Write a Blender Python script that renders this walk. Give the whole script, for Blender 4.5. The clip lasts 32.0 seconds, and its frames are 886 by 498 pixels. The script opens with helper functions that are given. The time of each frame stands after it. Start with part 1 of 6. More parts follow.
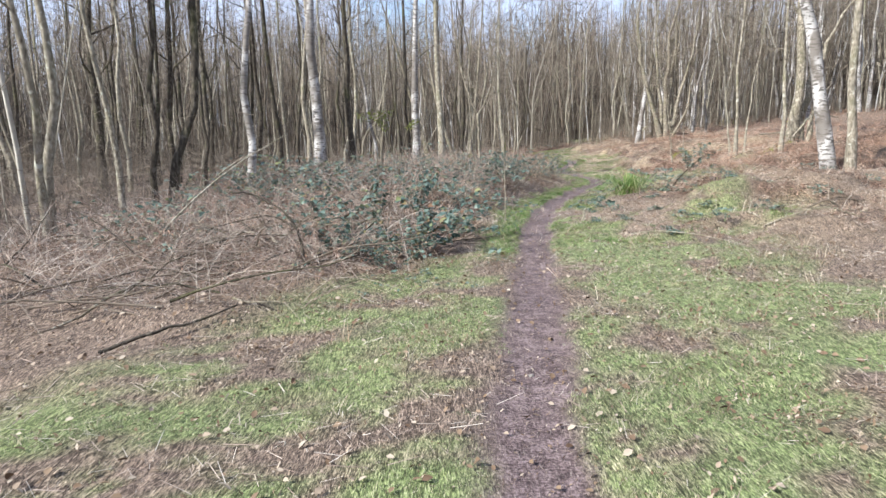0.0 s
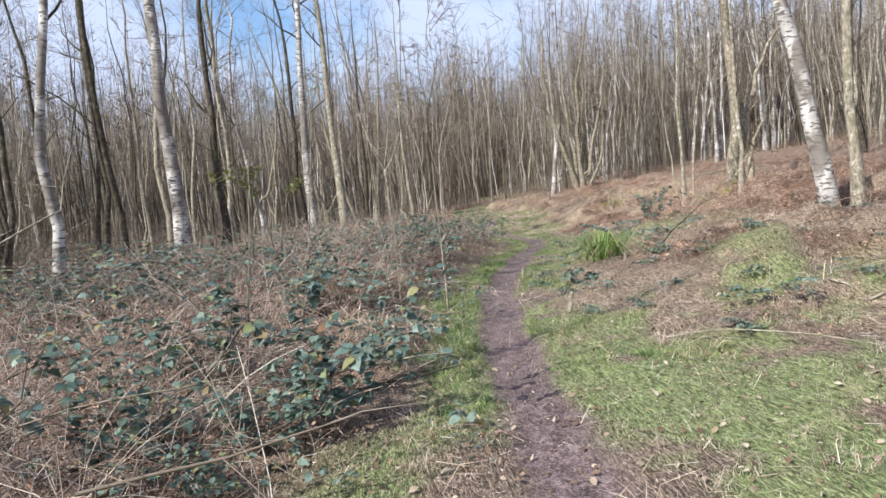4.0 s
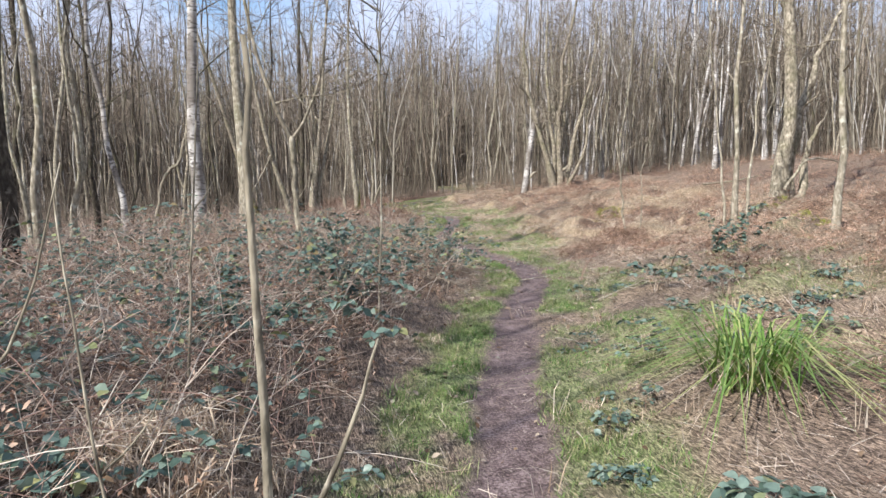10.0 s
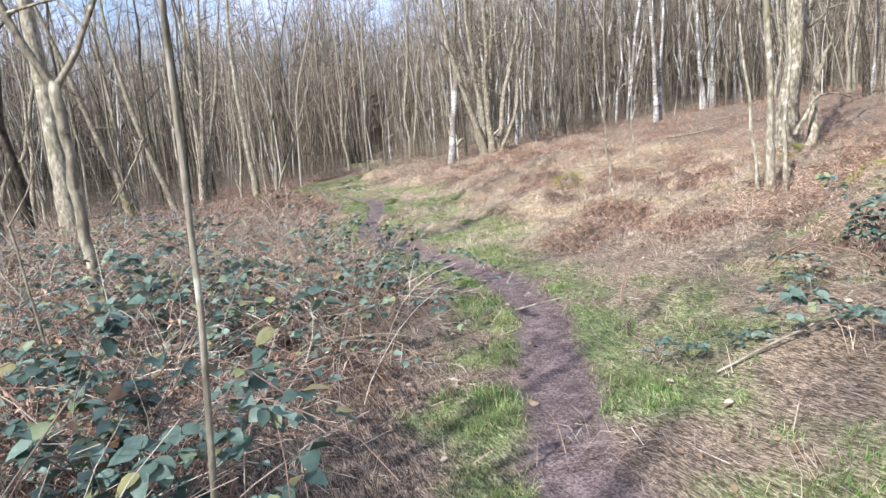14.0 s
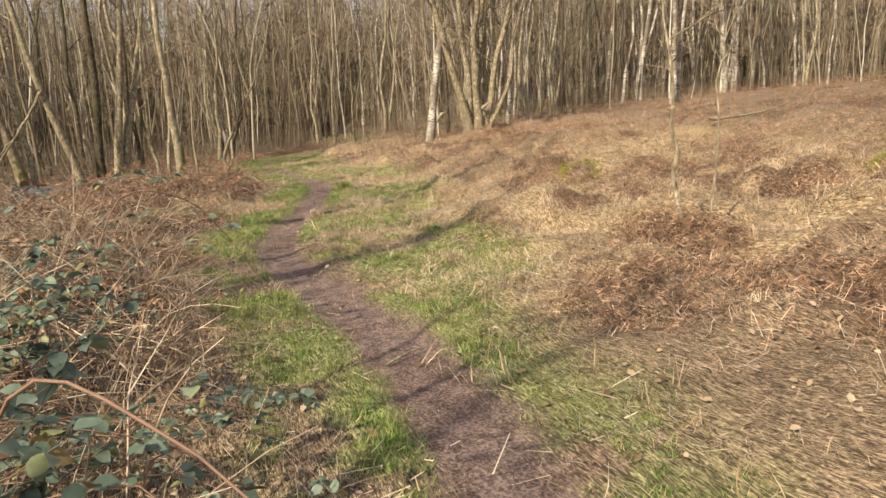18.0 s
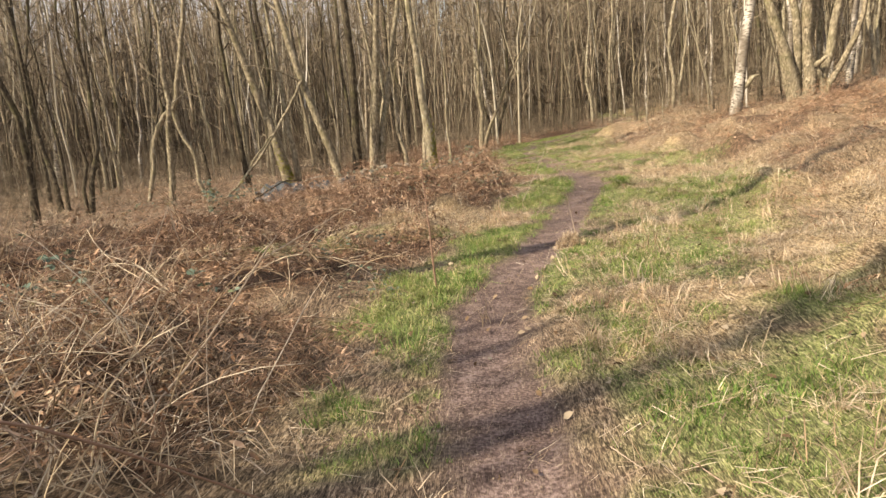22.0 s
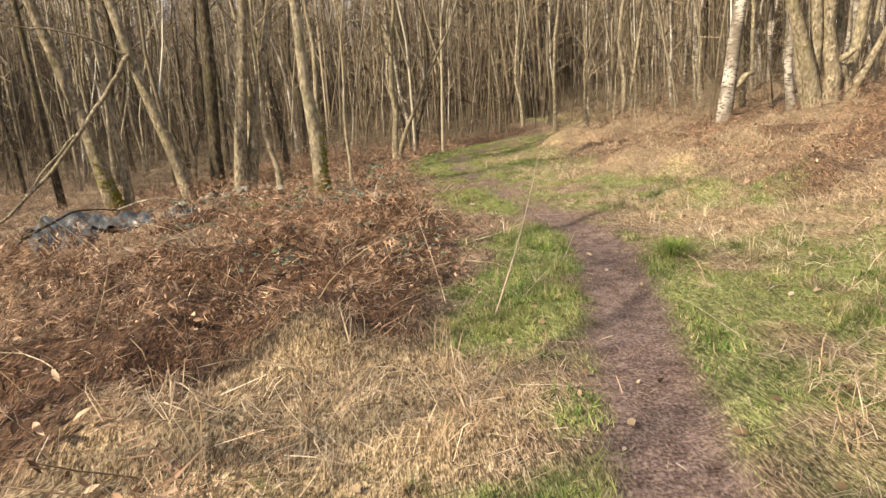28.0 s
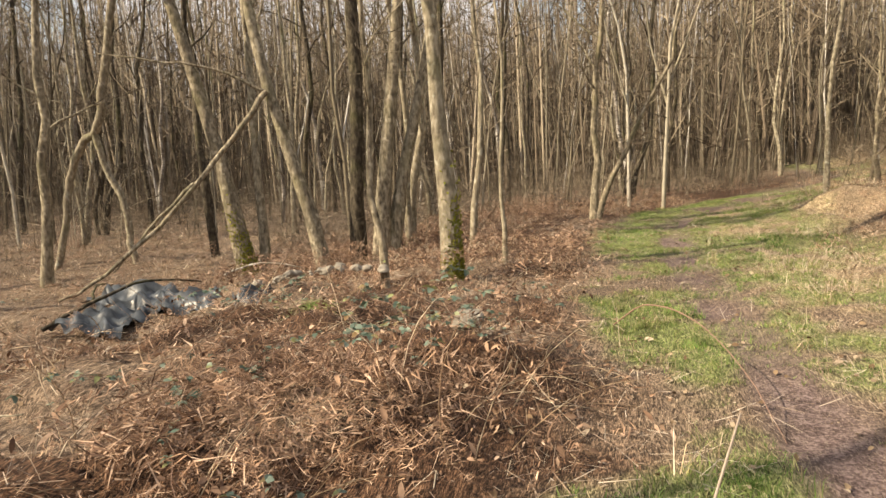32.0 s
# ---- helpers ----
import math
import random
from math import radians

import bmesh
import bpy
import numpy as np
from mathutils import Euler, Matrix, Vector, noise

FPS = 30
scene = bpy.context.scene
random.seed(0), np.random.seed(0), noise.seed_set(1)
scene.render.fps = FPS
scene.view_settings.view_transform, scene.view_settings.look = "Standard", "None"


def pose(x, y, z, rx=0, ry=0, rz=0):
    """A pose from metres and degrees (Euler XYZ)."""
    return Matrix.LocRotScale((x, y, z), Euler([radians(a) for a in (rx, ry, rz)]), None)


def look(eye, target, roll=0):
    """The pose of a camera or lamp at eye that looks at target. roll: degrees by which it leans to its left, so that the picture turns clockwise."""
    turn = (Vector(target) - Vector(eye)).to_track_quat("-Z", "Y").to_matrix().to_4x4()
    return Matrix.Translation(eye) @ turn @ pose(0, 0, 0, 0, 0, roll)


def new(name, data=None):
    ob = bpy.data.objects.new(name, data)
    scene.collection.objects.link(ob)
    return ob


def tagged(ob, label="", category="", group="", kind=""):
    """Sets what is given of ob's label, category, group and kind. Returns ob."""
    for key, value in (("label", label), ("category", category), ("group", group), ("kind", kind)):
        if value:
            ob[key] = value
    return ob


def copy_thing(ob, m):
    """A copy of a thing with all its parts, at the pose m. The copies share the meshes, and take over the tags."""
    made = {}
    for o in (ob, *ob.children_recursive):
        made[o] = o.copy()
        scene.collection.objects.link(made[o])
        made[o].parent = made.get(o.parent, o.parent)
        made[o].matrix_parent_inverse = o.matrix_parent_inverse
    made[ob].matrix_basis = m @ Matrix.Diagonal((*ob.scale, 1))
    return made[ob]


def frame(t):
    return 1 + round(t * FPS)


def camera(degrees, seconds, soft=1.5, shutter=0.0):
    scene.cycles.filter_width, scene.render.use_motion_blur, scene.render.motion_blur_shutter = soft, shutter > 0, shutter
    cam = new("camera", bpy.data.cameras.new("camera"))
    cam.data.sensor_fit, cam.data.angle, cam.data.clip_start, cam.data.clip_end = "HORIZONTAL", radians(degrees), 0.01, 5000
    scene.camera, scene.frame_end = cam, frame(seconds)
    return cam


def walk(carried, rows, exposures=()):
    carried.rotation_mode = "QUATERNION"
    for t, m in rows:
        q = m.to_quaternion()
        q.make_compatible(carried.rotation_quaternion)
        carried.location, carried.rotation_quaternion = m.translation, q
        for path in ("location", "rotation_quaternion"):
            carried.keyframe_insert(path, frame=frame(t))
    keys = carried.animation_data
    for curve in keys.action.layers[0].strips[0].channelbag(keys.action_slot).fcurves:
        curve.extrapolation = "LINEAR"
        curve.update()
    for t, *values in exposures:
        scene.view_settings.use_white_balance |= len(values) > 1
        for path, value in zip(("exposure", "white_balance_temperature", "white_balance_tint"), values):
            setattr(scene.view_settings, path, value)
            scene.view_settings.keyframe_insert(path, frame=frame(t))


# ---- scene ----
cam = camera(67.4, 32.0, soft=1.5)

PATH = [
    (0, (0.111, -0.102, 1.702), (0.086, 1.868, 1.36), -1.1),
    (0.5, (0.022, 0.499, 1.655), (0.13, 2.472, 1.346), 1.3),
    (1, (0.081, 1.04, 1.678), (0.282, 2.996, 1.314), -1.0),
    (1.5, (0.027, 1.587, 1.604), (0.139, 3.56, 1.294), -4.6),
    (2, (-0.026, 2.093, 1.573), (0.132, 4.062, 1.263), 1.0),
    (2.5, (-0.015, 2.689, 1.645), (0.076, 4.669, 1.379), -2.7),
    (3, (-0.147, 3.315, 1.61), (-0.046, 5.304, 1.421), -3.0),
    (3.5, (-0.061, 3.884, 1.576), (0.155, 5.868, 1.438), -4.4),
    (5.5, (0.772, 6.764, 1.648), (1.054, 8.721, 1.345), -5.0),
    (6, (0.872, 7.237, 1.69), (1.181, 9.2, 1.466), -2.8),
    (6.5, (0.969, 7.704, 1.761), (1.126, 9.682, 1.508), -5.4),
    (7, (0.955, 8.208, 1.683), (1.081, 10.19, 1.45), -3.1),
    (7.5, (1.028, 8.712, 1.683), (1.168, 10.694, 1.458), -3.1),
    (8, (1.141, 9.302, 1.684), (1.266, 11.275, 1.382), -2.6),
    (8.5, (1.054, 9.718, 1.745), (1.204, 11.693, 1.47), 1.0),
    (9, (1.219, 10.317, 1.779), (1.473, 12.286, 1.535), -2.6),
    (9.5, (1.196, 10.744, 1.735), (1.449, 12.713, 1.49), -4.3),
    (10, (1.22, 11.32, 1.721), (1.618, 13.268, 1.504), -0.4),
    (10.5, (1.327, 11.979, 1.712), (1.764, 13.924, 1.551), -3.5),
    (11, (1.46, 12.676, 1.717), (2.067, 14.575, 1.547), -0.6),
    (11.5, (1.669, 13.468, 1.669), (2.191, 15.388, 1.469), -2.0),
    (12, (1.638, 13.947, 1.688), (2.06, 15.889, 1.462), -2.7),
    (12.5, (1.682, 14.361, 1.696), (2.2, 16.277, 1.45), 0.9),
    (13, (1.818, 14.999, 1.738), (2.354, 16.903, 1.442), -3.2),
    (13.5, (1.789, 15.425, 1.694), (2.282, 17.332, 1.347), -1.3),
    (14, (2.034, 15.999, 1.65), (2.66, 17.874, 1.346), -4.5),
    (14.5, (2.227, 16.438, 1.583), (2.878, 18.297, 1.239), -3.8),
    (16.5, (3.548, 19.318, 1.365), (4.443, 21.069, 1.001), 2.6),
    (17, (3.729, 19.717, 1.412), (4.416, 21.544, 0.976), -1.6),
    (17.5, (3.783, 20.144, 1.408), (4.436, 22.002, 1.055), 2.6),
    (18, (4.106, 20.683, 1.423), (4.774, 22.532, 1.057), -1.7),
    (18.5, (4.183, 21.071, 1.404), (4.761, 22.959, 1.084), -0.5),
    (19, (4.422, 21.543, 1.39), (4.99, 23.44, 1.109), -2.8),
    (19.5, (4.661, 22.046, 1.388), (5.103, 23.966, 1.043), -4.3),
    (20, (4.73, 22.532, 1.403), (5.109, 24.475, 1.119), 0.7),
    (20.5, (4.924, 23.088, 1.421), (5.14, 25.056, 1.14), -1.9),
    (21, (4.988, 23.573, 1.373), (5.043, 25.544, 1.042), -1.8),
    (21.5, (4.994, 24.207, 1.358), (4.961, 26.184, 1.06), -1.6),
    (22, (4.988, 24.757, 1.39), (4.851, 26.715, 1.005), -4.7),
    (22.5, (4.873, 24.982, 1.441), (4.655, 26.932, 1.053), -1.4),
    (23, (4.99, 25.796, 1.375), (4.838, 27.76, 1.029), -2.6),
    (23.5, (4.886, 26.146, 1.349), (4.578, 28.098, 1.045), -2.5),
    (24, (4.928, 26.611, 1.349), (4.705, 28.575, 1.045), -0.5),
    (24.5, (5.011, 27.356, 1.331), (4.741, 29.304, 0.969), -4.3),
    (25, (4.853, 27.658, 1.355), (4.623, 29.623, 1.06), -2.2),
    (25.5, (4.797, 28.303, 1.332), (4.59, 30.272, 1.049), -4.4),
    (27.5, (4.798, 30.329, 1.379), (4.788, 32.294, 1.002), -4.3),
    (28, (4.957, 30.887, 1.342), (5.084, 32.842, 0.943), -3.1),
    (28.5, (5.051, 31.463, 1.328), (5.04, 33.444, 1.052), -4.8),
    (29, (5.009, 31.913, 1.301), (5.047, 33.897, 1.056), -1.4),
    (29.5, (5.159, 32.523, 1.314), (5.028, 34.467, 0.861), -2.7),
    (30, (5.21, 32.98, 1.364), (5.13, 34.948, 1.012), -0.9),
    (30.5, (5.47, 33.475, 1.36), (5.564, 35.447, 1.038), -2.9),
    (31, (5.692, 33.896, 1.414), (5.709, 35.867, 1.076), -4.8),
    (31.5, (5.777, 34.396, 1.452), (5.712, 36.372, 1.154), -3.0),
    (32, (5.931, 34.899, 1.506), (5.373, 36.802, 1.248), -2.0),
]
walk(cam, [(t, look(eye, target, roll)) for t, eye, target, roll in PATH],
     [(0, 0.95, 5250, 10), (2, 0.92, 5250, 10), (3, 0.72, 5350, 11), (9, 0.85, 5400, 11), (11, 0.70, 5400, 12), (13, 1.0, 5250, 12), (14.5, 1.08, 5200, 11), (16.5, 0.64, 7100, 10), (18, 0.68, 7300, 10), (20, 0.74, 7300, 10), (21, 0.80, 7300, 10), (23, 0.95, 7350, 10), (25.5, 0.95, 7350, 10), (28, 0.82, 7400, 10), (29.5, 0.84, 7400, 10), (31, 0.82, 7400, 10), (32, 0.90, 7400, 10)])

# ---- sky and sun: low spring sun from behind and to the west of the path ----
SUN_FROM = 237.0      # degrees clockwise from +y, where the sun stands
SUN_UP = 38.0
sun = new("sun", bpy.data.lights.new("sun", "SUN"))
sun.data.energy, sun.data.angle, sun.data.color = 5.0, radians(0.6), (1.0, 0.88, 0.70)
_a, _e = radians(SUN_FROM), radians(SUN_UP)
sun.matrix_world = look((math.sin(_a) * 60, math.cos(_a) * 60, 60 * math.tan(_e)), (0, 0, 0))
world = bpy.data.worlds.new("sky")
world.use_nodes = True
scene.world = world
wn, wl = world.node_tree.nodes, world.node_tree.links
wn.clear()
sky = wn.new("ShaderNodeTexSky")
sky.sky_type, sky.sun_disc = "NISHITA", False
sky.sun_elevation, sky.sun_rotation = _e, _a
sky.air_density, sky.dust_density = 1.2, 2.0
wco = wn.new("ShaderNodeTexCoord")
cloud = wn.new("ShaderNodeTexNoise")
cloud.inputs["Scale"].default_value, cloud.inputs["Detail"].default_value = 3.2, 6
cramp = wn.new("ShaderNodeValToRGB")
cramp.color_ramp.elements[0].position, cramp.color_ramp.elements[1].position = 0.35, 0.51
wmix = wn.new("ShaderNodeMix")
wmix.data_type = "RGBA"
wmix.inputs["B"].default_value = (4.5, 4.6, 5.0, 1)
wbg, wout = wn.new("ShaderNodeBackground"), wn.new("ShaderNodeOutputWorld")
wbg.inputs["Strength"].default_value = 0.11
wl.new(wco.outputs["Generated"], cloud.inputs["Vector"])
wl.new(cloud.outputs["Fac"], cramp.inputs["Fac"])
wl.new(cramp.outputs["Color"], wmix.inputs["Factor"])
wl.new(sky.outputs["Color"], wmix.inputs["A"])
wl.new(wmix.outputs["Result"], wbg.inputs["Color"])
wl.new(wbg.outputs["Background"], wout.inputs["Surface"])

# ---- materials ----
def shade(name, rough=0.9):
    m = bpy.data.materials.new(name)
    m.use_nodes = True
    t = m.node_tree
    b = t.nodes["Principled BSDF"]
    b.inputs["Roughness"].default_value = rough
    b.inputs["Specular IOR Level"].default_value = 0.25
    return m, t, b


def node(t, kind, **inputs):
    n = t.nodes.new(kind)
    for k, v in inputs.items():
        n.inputs[k.replace("_", " ")].default_value = v
    return n


def ramp(t, source, stops):
    r = t.nodes.new("ShaderNodeValToRGB")
    e = r.color_ramp.elements
    while len(e) < len(stops):
        e.new(0.5)
    for k, (p, c) in zip(e, stops):
        k.position, k.color = p, (*c, 1)
    t.links.new(source, r.inputs["Fac"])
    return r.outputs["Color"]


def blend(t, fac, a, b, kind="MIX"):
    m = t.nodes.new("ShaderNodeMix")
    m.data_type, m.blend_type = "RGBA", kind
    for s, v in (("Factor", fac), ("A", a), ("B", b)):
        if isinstance(v, (int, float)):
            m.inputs[s].default_value = v
        elif isinstance(v, tuple):
            m.inputs[s].default_value = (*v, 1)
        else:
            t.links.new(v, m.inputs[s])
    return m.outputs["Result"]


def noise_of(t, scale, detail=4, stretch=None):
    co = t.nodes.new("ShaderNodeTexCoord")
    n = node(t, "ShaderNodeTexNoise", Scale=scale, Detail=detail)
    src = co.outputs["Object"]
    if stretch:
        mp = t.nodes.new("ShaderNodeMapping")
        mp.inputs["Scale"].default_value = stretch
        t.links.new(src, mp.inputs["Vector"])
        src = mp.outputs["Vector"]
    t.links.new(src, n.inputs["Vector"])
    return n.outputs["Fac"]


def bump(t, b, source, strength=0.4, distance=0.02):
    n = node(t, "ShaderNodeBump", Strength=strength, Distance=distance)
    t.links.new(source, n.inputs["Height"])
    t.links.new(n.outputs["Normal"], b.inputs["Normal"])


def island_mat(name, stops, rough=0.8, grain=30.0, through_light=0.0, drift=None):
    """Colour varies from piece to piece, with a fine grain on each."""
    m, t, b = shade(name, rough)
    g = t.nodes.new("ShaderNodeNewGeometry")
    c = ramp(t, g.outputs["Random Per Island"], stops)
    if drift:
        scale, other, amount = drift
        c = blend(t, ramp(t, noise_of(t, scale, 5), [(0.42, (0, 0, 0)), (0.62, (amount,) * 3)]), c, blend(t, 0.5, other, c))
        c = blend(t, 1.0, c, ramp(t, noise_of(t, 6.5, 4), [(0.35, (0.55, 0.53, 0.52)), (0.50, (1.1, 1.1, 1.1)), (0.64, (1.5, 1.48, 1.42))]), "MULTIPLY")
    n = noise_of(t, grain, 3)
    c = blend(t, 0.35, c, ramp(t, n, [(0.3, (0.35, 0.35, 0.35)), (0.7, (1, 1, 1))]), "MULTIPLY")
    t.links.new(c, b.inputs["Base Color"])
    if through_light:
        tr = t.nodes.new("ShaderNodeBsdfTranslucent")
        t.links.new(c, tr.inputs["Color"])
        mx = node(t, "ShaderNodeMixShader", Fac=through_light)
        t.links.new(b.outputs["BSDF"], mx.inputs[1])
        t.links.new(tr.outputs["BSDF"], mx.inputs[2])
        t.links.new(mx.outputs["Shader"], t.nodes["Material Output"].inputs["Surface"])
    return m


def bark_mat(name, dark, mid, light, moss=0.25, moss_col=(0.10, 0.11, 0.03)):
    m, t, b = shade(name, 0.9)
    n = noise_of(t, 12, 6, (1.6, 1.6, 0.7))
    c = ramp(t, n, [(0.3, dark), (0.5, mid), (0.72, light)])
    oi = t.nodes.new("ShaderNodeObjectInfo")
    c = blend(t, 0.45, c, ramp(t, oi.outputs["Random"], [(0, (0.55, 0.5, 0.45)), (1, (1.0, 1.0, 0.95))]), "MULTIPLY")
    blot = noise_of(t, 3.4, 6, (1.3, 1.3, 0.8))
    c = blend(t, ramp(t, blot, [(0.48, (0, 0, 0)), (0.66, (0.6,) * 3)]), c, tuple(0.5 * v for v in mid))
    lichen = noise_of(t, 7.5, 4)
    c = blend(t, ramp(t, lichen, [(0.60, (0, 0, 0)), (0.68, (0.55,) * 3)]), c, tuple(min(1.25 * v, 0.6) for v in light))
    big = noise_of(t, 1.3, 3)
    c = blend(t, ramp(t, big, [(0.52, (0, 0, 0)), (0.7, (moss,) * 3)]), c, moss_col)
    t.links.new(c, b.inputs["Base Color"])
    bump(t, b, n, 0.7, 0.03)
    return m


def birch_mat(name, white=(0.58, 0.545, 0.50)):
    m, t, b = shade(name, 0.75)
    n1 = noise_of(t, 4, 5, (1.6, 1.6, 5.0))
    n2 = noise_of(t, 2.2, 5, (1.2, 1.2, 0.9))
    c = ramp(t, n2, [(0.35, tuple(v * 0.55 for v in white)), (0.6, white)])
    c = blend(t, ramp(t, n1, [(0.52, (0, 0, 0)), (0.58, (0.9,) * 3)]), c, (0.085, 0.072, 0.06))
    n3 = noise_of(t, 2.3, 5, (1, 1, 0.6))
    c = blend(t, ramp(t, n3, [(0.43, (0, 0, 0)), (0.56, (0.85,) * 3)]), c, (0.14, 0.118, 0.095))
    t.links.new(c, b.inputs["Base Color"])
    bump(t, b, n1, 0.35, 0.01)
    return m


BIRCH = birch_mat("birch_bark")
BARK_GREY = bark_mat("grey_green_bark", (0.075, 0.063, 0.045), (0.26, 0.225, 0.165), (0.47, 0.42, 0.325), 0.4, (0.13, 0.13, 0.045))
BARK_DARK = bark_mat("dark_bark", (0.022, 0.018, 0.014), (0.07, 0.058, 0.042), (0.17, 0.145, 0.11), 0.35)
BARK_PALE = bark_mat("pale_smooth_bark", (0.13, 0.11, 0.08), (0.31, 0.275, 0.205), (0.52, 0.475, 0.39), 0.42, (0.15, 0.155, 0.05))
POLE = island_mat("pole_bark", [(0.0, (0.085, 0.07, 0.05)), (0.4, (0.19, 0.163, 0.118)), (0.75, (0.35, 0.315, 0.24)), (0.92, (0.48, 0.44, 0.36)), (0.93, (0.62, 0.60, 0.56)), (1.0, (0.66, 0.63, 0.58))], 0.9, 6)
TWIG = island_mat("twig_bark", [(0.0, (0.075, 0.058, 0.044)), (0.6, (0.19, 0.152, 0.112)), (1.0, (0.39, 0.33, 0.25))], 0.9, 12)
LUSH = island_mat("lush_grass", [(0.0, (0.075, 0.145, 0.035)), (0.42, (0.155, 0.27, 0.065)), (0.70, (0.24, 0.36, 0.11)), (0.83, (0.42, 0.39, 0.20)), (1.0, (0.60, 0.50, 0.35))], 0.6, 20, 0.35, drift=(1.1, (0.36, 0.32, 0.16), 0.8))
WORN = island_mat("worn_grass", [(0.0, (0.125, 0.175, 0.07)), (0.4, (0.235, 0.29, 0.13)), (0.62, (0.345, 0.375, 0.205)), (0.80, (0.46, 0.42, 0.27)), (1.0, (0.62, 0.55, 0.44))], 0.65, 20, 0.3, drift=(1.5, (0.44, 0.36, 0.24), 1.0))
STRAW = island_mat("dead_grass", [(0.0, (0.27, 0.185, 0.12)), (0.5, (0.51, 0.41, 0.295)), (1.0, (0.76, 0.68, 0.56))], 0.75, 20, 0.25, drift=(0.8, (0.32, 0.20, 0.13), 0.8))
FERN = island_mat("pale_bracken", [(0.0, (0.17, 0.10, 0.065)), (0.35, (0.33, 0.20, 0.13)), (0.7, (0.50, 0.335, 0.235)), (1.0, (0.66, 0.51, 0.385))], 0.85, 25, 0.25, drift=(0.9, (0.30, 0.17, 0.105), 0.75))
RUST = island_mat("dead_bracken", [(0.0, (0.075, 0.043, 0.030)), (0.4, (0.18, 0.105, 0.071)), (0.72, (0.33, 0.215, 0.148)), (1.0, (0.60, 0.445, 0.345))], 0.85, 25, 0.15, drift=(1.2, (0.44, 0.31, 0.225), 0.5))
LITTER = island_mat("leaf_litter", [(0.0, (0.10, 0.06, 0.035)), (0.55, (0.26, 0.18, 0.11)), (1.0, (0.50, 0.42, 0.32))], 0.8, 30, 0.1)
CANE = island_mat("dead_cane", [(0.0, (0.20, 0.14, 0.105)), (0.4, (0.40, 0.305, 0.24)), (0.75, (0.53, 0.445, 0.355)), (1.0, (0.66, 0.59, 0.50))], 0.8, 25)
THORN = island_mat("bramble_stem", [(0.0, (0.13, 0.075, 0.055)), (0.6, (0.27, 0.17, 0.13)), (1.0, (0.32, 0.27, 0.17))], 0.7, 25)
LEAF = island_mat("bramble_leaf", [(0.0, (0.06, 0.095, 0.07)), (0.5, (0.135, 0.19, 0.15)), (0.82, (0.23, 0.295, 0.235)), (0.92, (0.27, 0.29, 0.12)), (1.0, (0.25, 0.145, 0.08))], 0.40, 40, 0.2)
MOSS = island_mat("moss", [(0.0, (0.15, 0.175, 0.03)), (1.0, (0.37, 0.36, 0.07))], 0.95, 40)
SEDGE = island_mat("sedge", [(0.0, (0.12, 0.22, 0.04)), (0.6, (0.25, 0.37, 0.09)), (1.0, (0.50, 0.48, 0.20))], 0.5, 20, 0.3)


